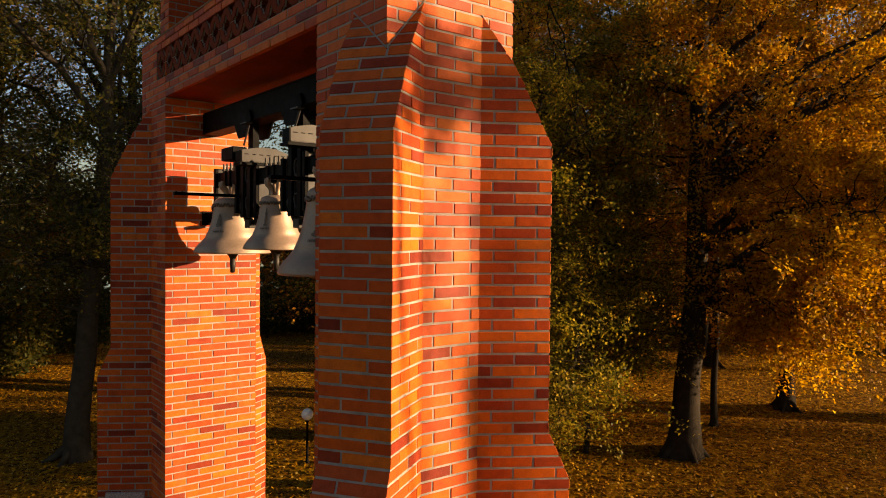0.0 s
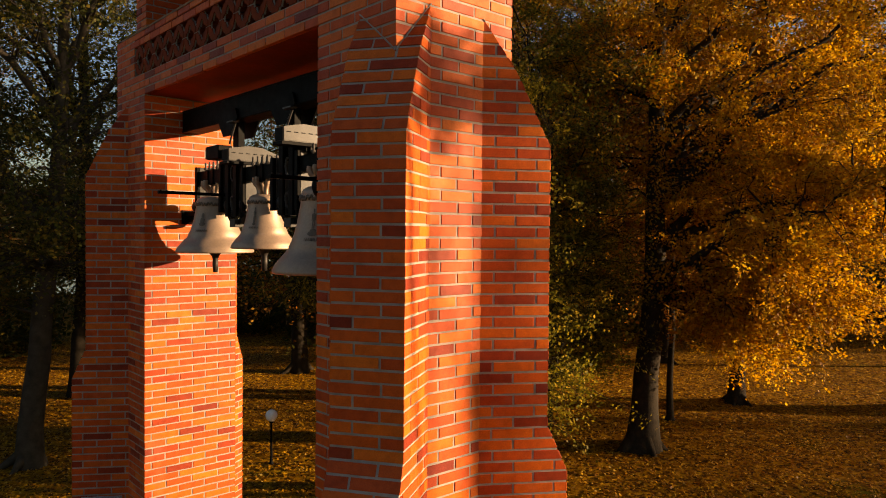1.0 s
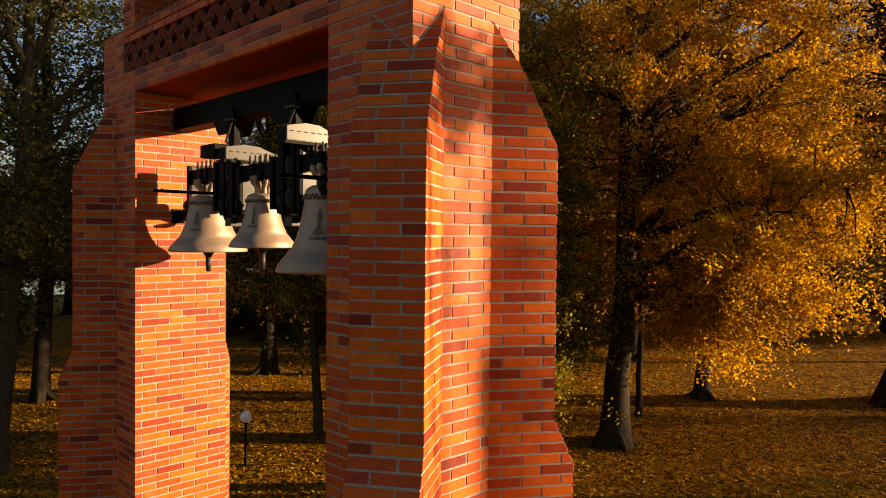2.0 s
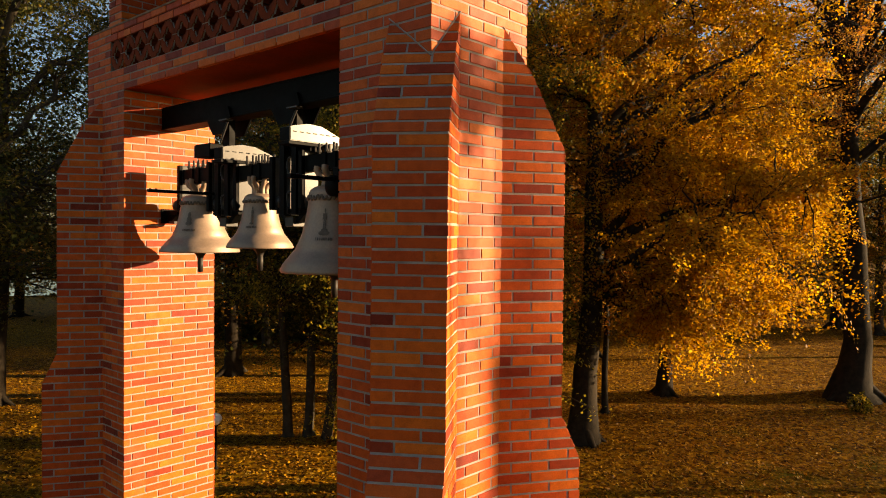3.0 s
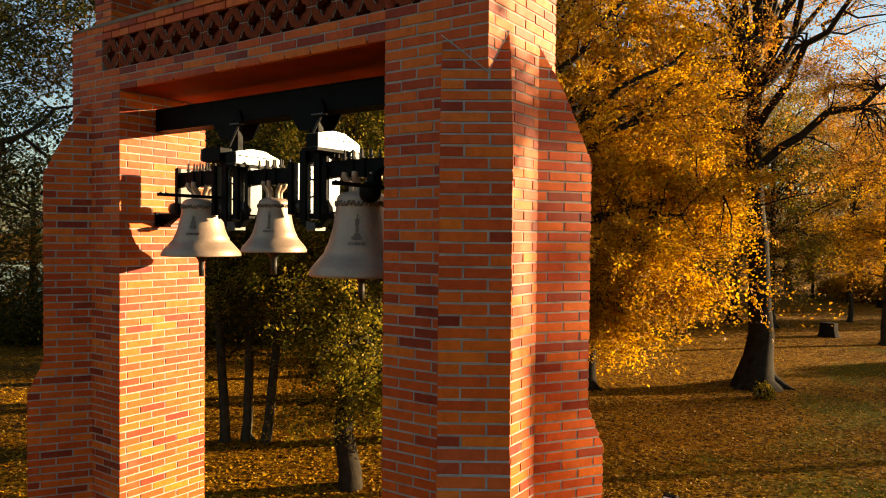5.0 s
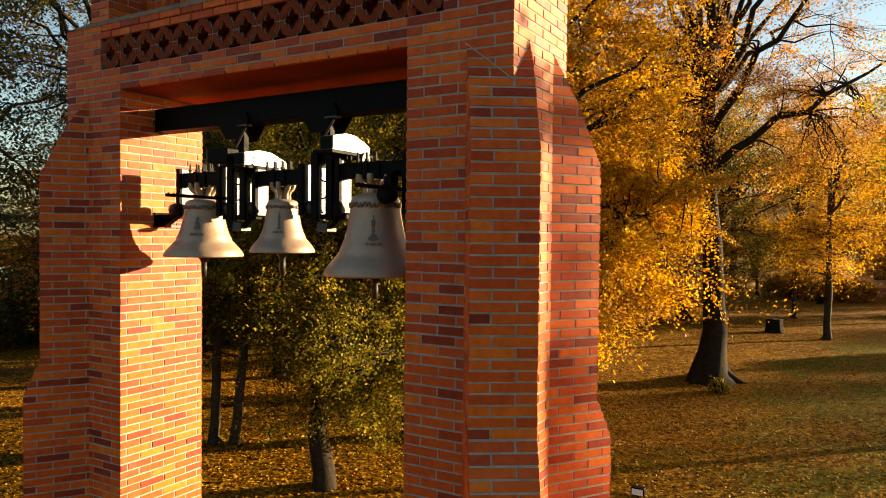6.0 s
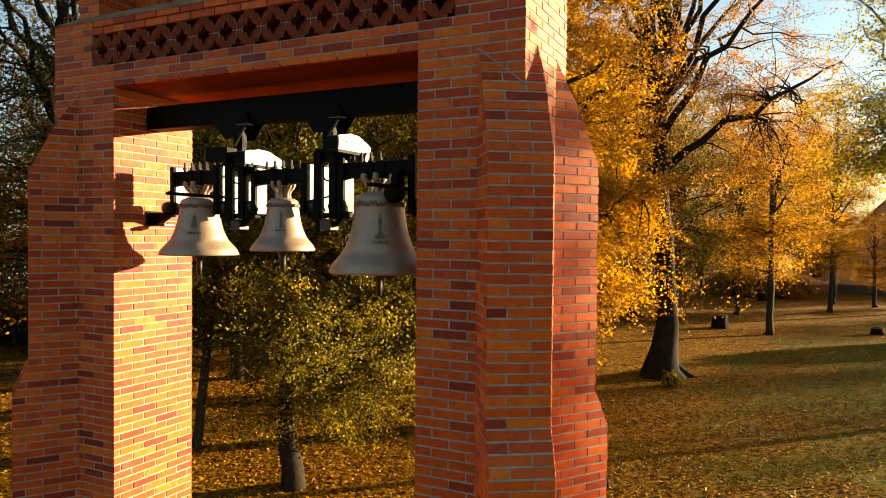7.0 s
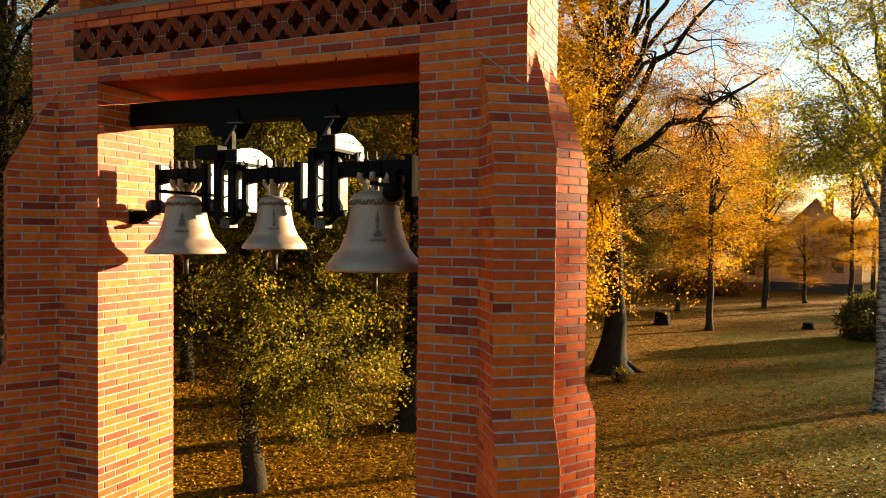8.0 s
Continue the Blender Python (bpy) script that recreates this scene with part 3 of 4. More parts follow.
def bell(y, diameter, z_rim, height, group="ring of bells"):
    R, H = diameter / 2, height
    t = thing("bell", (BX, y, z_rim), "cast bronze bell hanging from a black steel yoke", "bell", group)
    outer = [(r * R, z * H) for r, z in BELL_PROFILE]
    inner = [(0.0, 0.92 * H), (0.3 * R, 0.91 * H), (0.41 * R, 0.8 * H), (0.51 * R, 0.5 * H), (0.68 * R, 0.22 * H), (0.86 * R, 0.05 * H)]
    part("body", lathe(inner + outer, 64), M_BRONZE, t, smooth=True)
    # ornamental frieze: raised scrolls between two fillets
    fr = part("frieze", lathe([(0.488 * R, 0.815 * H), (0.495 * R, 0.82 * H), (0.487 * R, 0.875 * H), (0.480 * R, 0.88 * H)], 64), M_BRONZE, t, "frieze of scrolled leaves", smooth=True)
    scr = []
    n = 22
    for i in range(n):
        a0 = 2 * math.pi * i / n
        pts = []
        for j in range(11):
            s = j / 10
            ang = a0 + (2 * math.pi / n) * (0.1 + 0.8 * s)
            pts.append((0.494 * R * math.cos(ang), 0.494 * R * math.sin(ang), H * (0.848 + 0.024 * math.sin(s * 2 * math.pi + (i % 2) * math.pi))))
        scr.append(tube_arrays(pts, [0.0075 * diameter / 0.6] * 11, 5))
        ang = a0
        k = [(0.494 * R * math.cos(ang), 0.494 * R * math.sin(ang), H * (0.822 + 0.05 * v)) for v in (0, 0.5, 1)]
        scr.append(tube_arrays(k, [0.006, 0.012, 0.006], 5))
    co, q = join_arrays(scr)
    part("scrollwork", arrays_mesh("scrollwork", co, q, M_BRONZE_DARK, True), None, fr)
    # crown of loops
    for i in range(6):
        a = 2 * math.pi * i / 6 + 0.3
        pts = [(r * R * math.cos(a), r * R * math.sin(a), z) for r, z in ((0.19, 0.975 * H), (0.18, H + 0.03), (0.21, H + 0.06), (0.30, H + 0.085), (0.335, H + 0.11), (0.32, H + 0.135))]
        part("crown_loop", tube("crown_loop", pts, 0.020 * diameter / 0.6, M_BRONZE), None, t)
    # clapper
    cl = part("clapper", lathe([(0, -0.185), (0.022, -0.18), (0.026, -0.10), (0.024, -0.06), (0.034, -0.035), (0.055, -0.005), (0.056, 0.025), (0.04, 0.055), (0.018, 0.08), (0.014, 0.85 * H), (0, 0.86 * H)], 20), M_IRON, t, smooth=True)
    # raised relief on the side that looks over the lawn, and a line of letters as bars
    def on_side(ang, z, lift=0.004):
        r = float(np.interp(z / H, [p[1] for p in BELL_PROFILE[2:]], [p[0] for p in BELL_PROFILE[2:]])) * R + lift
        return Vector((r * math.cos(ang), r * math.sin(ang), z))
    a0 = math.radians(212)
    if diameter > 0.75:       # standing shape on a mound
        ovals = ((0, 0.452, 0.17, 0.028), (0.01, 0.482, 0.11, 0.022), (-0.024, 0.545, 0.022, 0.062), (0.026, 0.545, 0.022, 0.062), (0, 0.632, 0.05, 0.05), (-0.058, 0.63, 0.016, 0.045), (0.056, 0.64, 0.016, 0.045), (0, 0.702, 0.026, 0.026))
    elif diameter > 0.6:      # oval bust
        ovals = ((0, 0.50, 0.15, 0.04), (0, 0.56, 0.12, 0.06), (0, 0.64, 0.075, 0.055))
    else:                     # tall slim robe
        ovals = ((0, 0.45, 0.10, 0.02), (0, 0.55, 0.065, 0.10), (0, 0.65, 0.075, 0.05), (0, 0.725, 0.038, 0.03))
    first_oval = None
    for da, dz, ra, rz in ovals:
        bm = bmesh.new()
        bm.faces.new([bm.verts.new(on_side(a0 + da + ra * math.cos(2 * math.pi * i / 12), H * (dz + rz * math.sin(2 * math.pi * i / 12)), 0.007)) for i in range(12)])
        bmesh.ops.solidify(bm, geom=list(bm.faces), thickness=0.01)
        if first_oval is None:
            first_oval = part("relief", bm, M_BRONZE_DARK, t, "small dark raised relief")
        else:
            part("relief_piece", bm, M_BRONZE_DARK, first_oval)
    bm = bmesh.new()
    x = -0.24
    lr = random.Random(int(diameter * 1000))
    while x < 0.26:
        wd = lr.uniform(0.018, 0.034)
        vs = [bm.verts.new(on_side(a0 + xx, H * zz, 0.005)) for xx, zz in ((x, 0.37), (x + wd, 0.37), (x + wd, 0.402), (x, 0.402))]
        bm.faces.new(vs)
        x += wd + (0.012 if lr.random() < 0.8 else 0.04)
    bmesh.ops.solidify(bm, geom=list(bm.faces), thickness=0.006)
    part("lettering", bm, M_BRONZE_DARK, t, "row of raised illegible letters")
    # yoke: beam, end plates, bolts, axle stubs
    zy = H + 0.115
    half = 0.235 if diameter < 0.75 else 0.29
    yk = part("yoke", boxed(-0.05, 0.05, -half, half, zy, zy + 0.12, 0.006), M_STEEL, t)
    for s in (-1, 1):
        y0 = s * half
        pl = boxed(-0.08, 0.08, min(y0, y0 + s * 0.045), max(y0, y0 + s * 0.045), 5.46 - z_rim, zy + 0.16, 0.004)
        p = part("end_plate", pl, M_STEEL, t)
        # sunlit look put into the colour: only the sunward face is grey
        part("sunlit_face", boxed(-0.05, 0.07, y0 + (-0.0485 if s < 0 else -0.0035), y0 + (-0.045 if s < 0 else 0.0), 5.465 - z_rim, zy + 0.155, 0), M_GALV, p, "grey skin for the sunlit face of an end plate")
        ax = lathe([(0, 0), (0.028, 0), (0.028, 0.13), (0, 0.13)], 16)
        bmesh.ops.rotate(ax, cent=(0, 0, 0), matrix=Matrix.Rotation(-s * math.pi / 2, 3, "X"), verts=ax.verts)
        bmesh.ops.translate(ax, vec=(0, y0 + s * 0.05, 5.525 - z_rim), verts=ax.verts)
        part("axle", ax, M_IRON, p, smooth=True)
    for i in range(8):
        yy = (i - 3.5) * 0.042
        bo = lathe([(0, -0.02), (0.010, -0.02), (0.010, 0.012), (0.018, 0.012), (0.018, 0.026), (0.010, 0.026), (0.009, 0.075), (0, 0.08)], 8)
        bmesh.ops.translate(bo, vec=(0.03 * (-1) ** i, yy, zy + 0.12), verts=bo.verts)
        part("bolt", bo, M_IRON, yk)
    for s in (-0.055, 0.055):
        part("strap", boxed(-0.062, 0.062, s - 0.02, s + 0.02, zy - 0.012, zy + 0.126, 0.003), M_STEEL, yk)
    return t


bell(6.369, 0.690, 5.10, 0.515)
bell(5.43, 0.535, 5.155, 0.445)
bell(4.487, 0.780, 5.00, 0.63)

# main carrying beam, a closed section
beam = thing("steel_beam", (2.51, YC, 6.24), "black steel box beam spanning the opening under the lintel", "beam")
bw, bh = 0.09, 0.205
yl = (YF0 - YN1) / 2 - 0.004
for nm, d in (("flange", (-bw, bw, -yl, yl, 0, 0.014)), ("flange", (-bw, bw, -yl, yl, bh - 0.014, bh)), ("web", (-bw + 0.004, bw - 0.004, -yl, yl, 0.014, bh - 0.014))):
    part(nm, boxed(*d, 0.002), M_STEEL, beam)


def hanger(y, z_box, dark_box):
    t = thing("bell_hanger", (BX, y, 0), "black steel hanger frame with bearings under the beam", "bracket", "bell hangers")
    # gusset with a pointed foot
    out = [(-0.15, 6.33), (0.15, 6.33), (0.185, 6.25), (0.085, 6.11), (-0.085, 6.11), (-0.185, 6.25)]
    for xx in (-0.106, 0.092):
        bm = bmesh.new()
        f = bm.faces.new([bm.verts.new((xx, a, z)) for a, z in out])
        g = bmesh.ops.extrude_face_region(bm, geom=[f])
        bmesh.ops.translate(bm, vec=(0.014, 0, 0), verts=[v for v in g["geom"] if isinstance(v, bmesh.types.BMVert)])
        part("gusset", bm, M_STEEL, t)
    for s in (-1, 1):
        bm = bmesh.new()
        yc = s * 0.075
        prof = [(-0.075, -0.03), (-0.065, -0.03), (-0.065, 0.018), (0.065, 0.018), (0.065, -0.03), (0.075, -0.03), (0.075, 0.03), (-0.075, 0.03)]
        prism(bm, [(x, yc - yy) for x, yy in prof][::-1], 5.42, 5.96)
        p = part("post", bm, M_STEEL, t)
        # grey sheet on the post's sunward side, standing in for sunlit steel
        part("sunlit_web", boxed(-0.05, 0.05, yc - 0.0335, yc - 0.0305, 5.425, 5.84, 0), M_GALV, p, "grey skin for the sunlit side of a post")
        br = lathe([(0, -0.035), (0.055, -0.035), (0.06, 0.0), (0.055, 0.035), (0, 0.035)], 18)
        bmesh.ops.rotate(br, cent=(0, 0, 0), matrix=Matrix.Rotation(math.pi / 2, 3, "X"), verts=br.verts)
        bmesh.ops.translate(br, vec=(0, s * 0.15, 5.525), verts=br.verts)
        part("bearing", br, M_IRON, t, smooth=True)
        bm = bmesh.new()
        f = bm.faces.new([bm.verts.new((-0.03, s * a, z)) for a, z in ((0.03, 5.36), (0.09, 5.36), (0.21, 5.48), (0.15, 5.48))])
        g = bmesh.ops.extrude_face_region(bm, geom=[f])
        bmesh.ops.translate(bm, vec=(0.06, 0, 0), verts=[v for v in g["geom"] if isinstance(v, bmesh.types.BMVert)])
        part("strut", bm, M_STEEL, t)
    part("neck", boxed(-0.03, 0.03, -0.05, 0.05, 5.90, 6.24, 0.003), M_STEEL, t)
    part("head_bar", boxed(-0.05, 0.05, -0.11, 0.11, 5.955, 5.985, 0.003), M_STEEL, t)
    part("foot_plate", boxed(-0.06, 0.06, -0.05, 0.05, 5.33, 5.40, 0.004), M_GALV, t)
    part("crossbar", boxed(-0.035, 0.035, -0.2, 0.2, 5.43, 5.47, 0.003), M_STEEL, t)
    # diagonal stay
    part("stay", tube("stay", [(-0.10, -0.03, 6.04), (-0.105, -0.15, 6.20)], 0.009, M_GALV), None, t)
    part("stay_plate", boxed(-0.16, -0.099, -0.22, -0.10, 6.205, 6.215, 0), M_GALV, t)
    # cable with a loop
    pts = [(-0.06, -0.02 + 0.045 * math.sin(a * 0.9), 5.86 - 0.036 * a + 0.02 * math.sin(a * 1.7)) for a in np.linspace(0, 10, 40)]
    part("cable", tube("cable", pts, 0.007, M_CABLE), None, t)


hanger(5.90, 5.87, True)
hanger(4.96, 5.95, False)


def drive_box(x0, y1, z0, length, h):
    """Motor cover, long and narrow, with a roof that falls to both ends."""
    t = thing("bell_drive", (x0, y1, z0), "grey sheet metal motor cover with riveted edges", "motor box", "bell drives")
    w = 0.125
    bm = bmesh.new()
    out = [(0, 0), (length, 0), (length, h * 0.42), (length * 0.93, h * 0.55), (length * 0.62, h * 0.95), (length * 0.36, h), (length * 0.08, h * 0.82), (0, h * 0.74)]
    f = bm.faces.new([bm.verts.new((a, -w, z)) for a, z in out])
    g = bmesh.ops.extrude_face_region(bm, geom=[f])
    bmesh.ops.translate(bm, vec=(0, w, 0), verts=[v for v in g["geom"] if isinstance(v, bmesh.types.BMVert)])
    bmesh.ops.bevel(bm, geom=list(bm.edges), offset=0.005, segments=2, affect="EDGES")
    part("cover", bm, M_BOX, t)
    for i in range(7):
        a = length * (0.05 + 0.13 * i)
        part("slot", boxed(a, a + 0.035, -w - 0.002, -w + 0.003, h * 0.47, h * 0.47 + 0.007, 0), M_STEEL, t)
        part("rivet", lathe([(0, 0), (0.006, 0), (0.004, 0.004), (0, 0.005)], 8), M_STEEL, t).location = (a + 0.02, -w * 0.2, h * 0.97 if 1 < i < 5 else h * 0.6)
    # added black sheet that puts the unlit end's shade into its colour
    part("shaded_end", boxed(-0.004, -0.0005, -w + 0.004, -0.004, 0.004, h * 0.72, 0), M_STEEL, t)
    part("rail", boxed(-0.02, length + 0.03, -w - 0.01, 0.0, -0.028, -0.004, 0.002), M_STEEL, t)
    part("wheel", lathe([(0, -0.02), (0.05, -0.02), (0.055, 0), (0.05, 0.02), (0, 0.02)], 20), M_IRON, t).matrix_basis = pose(length * 0.75, -w - 0.03, -0.05, 90, 0, 0)
    for i in range(5):
        part("terminal", lathe([(0, 0), (0.009, 0), (0.009, 0.03), (0.004, 0.035), (0, 0.04)], 8), M_IRON, t).location = (length * 0.5 + 0.03 * i, -w * 0.9, -0.062)
    part("arm", boxed(0.2, 0.3, -w * 0.8, 0.03, -0.06, -0.02, 0.002), M_STEEL, t)
    return t


drive_box(2.30, 5.785, 5.88, 0.50, 0.13)
drive_box(2.28, 4.845, 5.955, 0.47, 0.135)


def control_box():
    t = thing("control_box", (2.30, 5.86, 5.91), "small black junction box beside the motor cover", "junction box")
    part("case", boxed(0, 0.13, 0, 0.23, 0, 0.115, 0.006), M_STEEL, t)
    # paler strip added for the light that catches the case's edge
    part("lit_edge", boxed(-0.004, 0.10, 0.232, 0.245, 0.005, 0.11, 0.001), M_GALV, t)
    part("bracket", boxed(0.10, 0.17, 0.03, 0.08, -0.03, 0.02, 0.002), M_STEEL, t)


control_box()


def wall_bearing(y_wall, s):
    """Bearing bracket let into a pillar's inner face; s: which way it looks."""
    t = thing("wall_bearing", (BX, y_wall, 5.525), "black bearing bracket fixed to the pillar's inner face", "bracket", "wall bearings")
    part("wall_plate", boxed(-0.09, 0.09, min(0, s * 0.016), max(0, s * 0.016), -0.165, -0.03, 0.003), M_STEEL, t)
    part("arm", boxed(-0.05, 0.05, min(s * 0.016, s * 0.24), max(s * 0.016, s * 0.24), -0.085, -0.045, 0.003), M_STEEL, t)
    bm = bmesh.new()
    f = bm.faces.new([bm.verts.new((-0.03, s * a, z)) for a, z in ((0.016, -0.155), (0.07, -0.155), (0.2, -0.085), (0.016, -0.085))])
    g = bmesh.ops.extrude_face_region(bm, geom=[f])
    bmesh.ops.translate(bm, vec=(0.06, 0, 0), verts=[v for v in g["geom"] if isinstance(v, bmesh.types.BMVert)])
    part("strut", bm, M_STEEL, t)
    part("base", boxed(-0.06, 0.06, min(s * 0.1, s * 0.2), max(s * 0.1, s * 0.2), -0.17, -0.145, 0.003), M_GALV, t)
    br = lathe([(0, -0.035), (0.055, -0.035), (0.06, 0.0), (0.055, 0.035), (0, 0.035)], 18)
    bmesh.ops.rotate(br, cent=(0, 0, 0), matrix=Matrix.Rotation(math.pi / 2, 3, "X"), verts=br.verts)
    bmesh.ops.translate(br, vec=(0, s * 0.19, 0), verts=br.verts)
    part("bearing", br, M_IRON, t, smooth=True)


wall_bearing(YF0, -1)
wall_bearing(YN1, 1)

# flat bars that reach out past the outer bells' shoulders
for yy, z in ((6.10, 5.615), (4.20, 5.645)):
    t = thing("stop_bar", (2.24, yy, z), "flat black steel bar reaching out beside a bell's shoulder", "bar", "stop bars")
    part("bar", boxed(-0.35, 0.30, -0.02, 0.02, -0.013, 0.013, 0.002), M_STEEL, t)
    part("lug", boxed(0.20, 0.24, 0.02, 0.07, -0.011, 0.011, 0.002), M_STEEL, t)
    for xx in (-0.33, -0.28):
        bo = lathe([(0, 0), (0.008, 0), (0.008, 0.008), (0, 0.01)], 6)
        bmesh.ops.translate(bo, vec=(xx, 0, 0.013), verts=bo.verts)
        part("bolt", bo, M_IRON, t)


def bell_hammer(x, y, z):
    """Round hammer weight on a short bent lever, beside the largest bell."""
    t = thing("bell_hammer", (x, y, z), "round black hammer weight on a bent steel lever", "hammer")
    hd = lathe([(0, -0.05), (0.05, -0.05), (0.072, -0.035), (0.076, 0.0), (0.072, 0.035), (0.05, 0.05), (0.02, 0.056), (0, 0.056)], 24)
    bmesh.ops.rotate(hd, cent=(0, 0, 0), matrix=Matrix.Rotation(-math.pi / 2, 3, "Y"), verts=hd.verts)
    part("head", hd, M_STEEL, t, smooth=True)
    part("lever", tube("lever", [(0.03, 0, 0.02), (0.07, 0.0, 0.13), (0.13, 0.01, 0.17), (0.2, 0.02, 0.17)], 0.018, M_STEEL), None, t)
    part("lever_block", boxed(0.0, 0.09, -0.035, 0.035, 0.055, 0.13, 0.006), M_STEEL, t)


bell_hammer(2.30, 4.235, 5.607)

# ---------------------------------------------------------------- trees
def leaf_arrays(rng, centres, size, flat=0.55, droop=0.0, lay_of=None):
    """Folded diamond leaves at the centres; lay_of gives the lie of the spray that each leaf belongs to."""
    n = len(centres)
    nrm = rng.normal(size=(n, 3)) * np.array([1, 1, 0.6]) * flat
    if lay_of is None:
        nrm[:, 2] += 1.0 - flat * 0.5
    else:
        nrm = nrm * 0.42 + lay_of
    nrm /= np.linalg.norm(nrm, axis=1)[:, None]
    t = rng.normal(size=(n, 3))
    t[:, 2] -= droop
    t -= nrm * (t * nrm).sum(1)[:, None]
    t /= np.linalg.norm(t, axis=1)[:, None] + 1e-9
    s = np.cross(nrm, t)
    z = size * rng.uniform(0.6, 1.25, size=(n, 1))
    fold = nrm * z * 0.12
    co = np.stack([centres - t * z * 0.5, centres - s * z * 0.36 + fold, centres + t * z * 0.55, centres + s * z * 0.36 + fold], 1).reshape(-1, 3)
    q = np.arange(n * 4).reshape(n, 4)
    return co, q


def curve_points(a, b, bend, steps):
    a, b = np.asarray(a, float), np.asarray(b, float)
    t = np.linspace(0, 1, steps)[:, None]
    mid = (a + b) / 2 + np.asarray(bend)
    return (1 - t) ** 2 * a + 2 * t * (1 - t) * mid + t ** 2 * b


def tree(loc, height, radius, blobs, leaves, leaf_size, leaf_mat, bark, label, seed, name="tree", lean=(0, 0), flare=1.0, spray=0.55,
         limbs=9, clusters=160, fork=0.75, group="park trees", flat=0.55, rise=0.4, plate=0.24, limb_r=1.0, sprays=6):
    """A tree: flared tapered trunk, limbs, twigs to every clump, and single leaves round the twigs.
    blobs: crown volumes (dx, dy, z, rx, ry, rz, weight) about the foot."""
    rng = np.random.default_rng(seed)
    top = np.array([lean[0], lean[1], height * fork])
    tubes = []
    zs = np.linspace(0, 1, 14) ** 1.35
    wob = np.cumsum(rng.normal(size=(14, 2)) * radius * 0.16, axis=0)
    wob -= wob[0]
    trunk = np.stack([top[0] * zs ** 1.3 + wob[:, 0], top[1] * zs ** 1.3 + wob[:, 1], zs * top[2] - 0.15], 1)
    rad = radius * (1 - 0.72 * zs) + radius * 0.75 * flare * np.exp(-zs * top[2] / (radius * 1.4))
    co, q = tube_arrays(trunk, rad, 14)
    tubes.append((co, q))
    # root ridges
    for i in range(int(5 * flare)):
        a = rng.uniform(0, 2 * np.pi)
        r = radius * rng.uniform(2.0, 3.4)
        tubes.append(tube_arrays(curve_points((np.cos(a) * radius * 0.6, np.sin(a) * radius * 0.6, radius * 1.3), (np.cos(a) * r, np.sin(a) * r, -0.06), (0, 0, -radius * 0.45), 6),
                                 radius * np.array([0.5, 0.42, 0.34, 0.26, 0.18, 0.06]), 7))
    # crown clumps
    w = np.array([b[6] for b in blobs], float)
    pick = rng.choice(len(blobs), size=clusters, p=w / w.sum())
    B = np.array([b[:6] for b in blobs], float)[pick]
    d = rng.normal(size=(clusters, 3))
    d /= np.linalg.norm(d, axis=1)[:, None]
    rr = rng.uniform(0.25, 1.0, size=(clusters, 1)) ** 0.55
    rr *= 1 + 0.18 * rng.normal(size=(clusters, 1))
    cl = B[:, :3] + d * B[:, 3:] * rr
    cl[:, 2] = np.maximum(cl[:, 2], 0.8)
    # main limbs
    nodes_p, nodes_r = [], []
    for p, r in zip(trunk[5:], rad[5:]):
        nodes_p.append(p)
        nodes_r.append(r)
    for i in range(limbs):
        k = rng.integers(4, 13)
        target = cl[rng.integers(clusters)]
        far = [c for c in cl[rng.integers(0, clusters, 8)]]
        target = max(far, key=lambda c: np.hypot(c[0] - trunk[k][0], c[1] - trunk[k][1]) + rise * c[2])
        k = int(np.clip(np.searchsorted(trunk[:, 2], target[2] * (0.62 if rise < 1 else 0.42)), 4, 13))
        a = trunk[k]
        ln = np.linalg.norm(target - a)
        pts = curve_points(a, target, (rng.normal() * 0.08 * ln, rng.normal() * 0.08 * ln, (0.14 if rise < 1 else -0.12) * ln), 10)
        pts[1:-1] += rng.normal(size=(8, 3)) * ln * 0.018
        r0 = min(rad[k] * 0.62, (0.025 + ln * 0.016) * limb_r)
        rs = np.linspace(r0, 0.018, 10)
        tubes.append(tube_arrays(pts, rs, 7))
        for p, r in zip(pts[2:], rs[2:]):
            nodes_p.append(p)
            nodes_r.append(r)
    P, R = np.array(nodes_p), np.array(nodes_r)
    leaf_c, leaf_n = [], []
    share = rng.dirichlet(np.full(clusters, 3.0)) * leaves
    for c, cnt in zip(cl, share):
        dd = np.linalg.norm(P - c, axis=1) + np.maximum(0, P[:, 2] - c[2]) * 0.5
        k = int(np.argmin(dd))
        ln = np.linalg.norm(c - P[k])
        if ln > 2.6:
            c = P[k] + (c - P[k]) * 2.6 / ln
            ln = 2.6
        pts = curve_points(P[k], c, (0, 0, 0.1 * ln), 5)
        pts[1:-1] += rng.normal(size=(3, 3)) * ln * 0.05
        tubes.append(tube_arrays(pts, np.linspace(min(R[k] * 0.7, 0.012 + ln * 0.012), 0.006, 5), 4))
        # sprays along the twig's outer part and beyond
        cnt = max(4, int(cnt))
        out = (c - P[k]) / (ln + 1e-6)
        for _ in range(sprays):
            e = c + rng.normal(size=3) * np.array([1, 1, 0.5]) * spray * 1.3 + out * spray * 0.4
            e[2] -= 0.15 * spray
            tubes.append(tube_arrays(curve_points(pts[3], e, (0, 0, 0.08), 4), [0.007, 0.006, 0.005, 0.003], 3))
            m = max(1, cnt // sprays)
            u = rng.uniform(0.15, 1.15, size=(m, 1)) ** 0.8
            # leaves lie in a flat fan along the spray and droop towards its tip
            lie = rng.normal(size=3) * 0.55
            lie[2] += 0.75
            lie /= np.linalg.norm(lie)
            off = rng.normal(size=(m, 3)) * spray * 0.30
            off -= lie * (off @ lie)[:, None] * (1 - plate)
            g = pts[3] + (e - pts[3]) * u + off
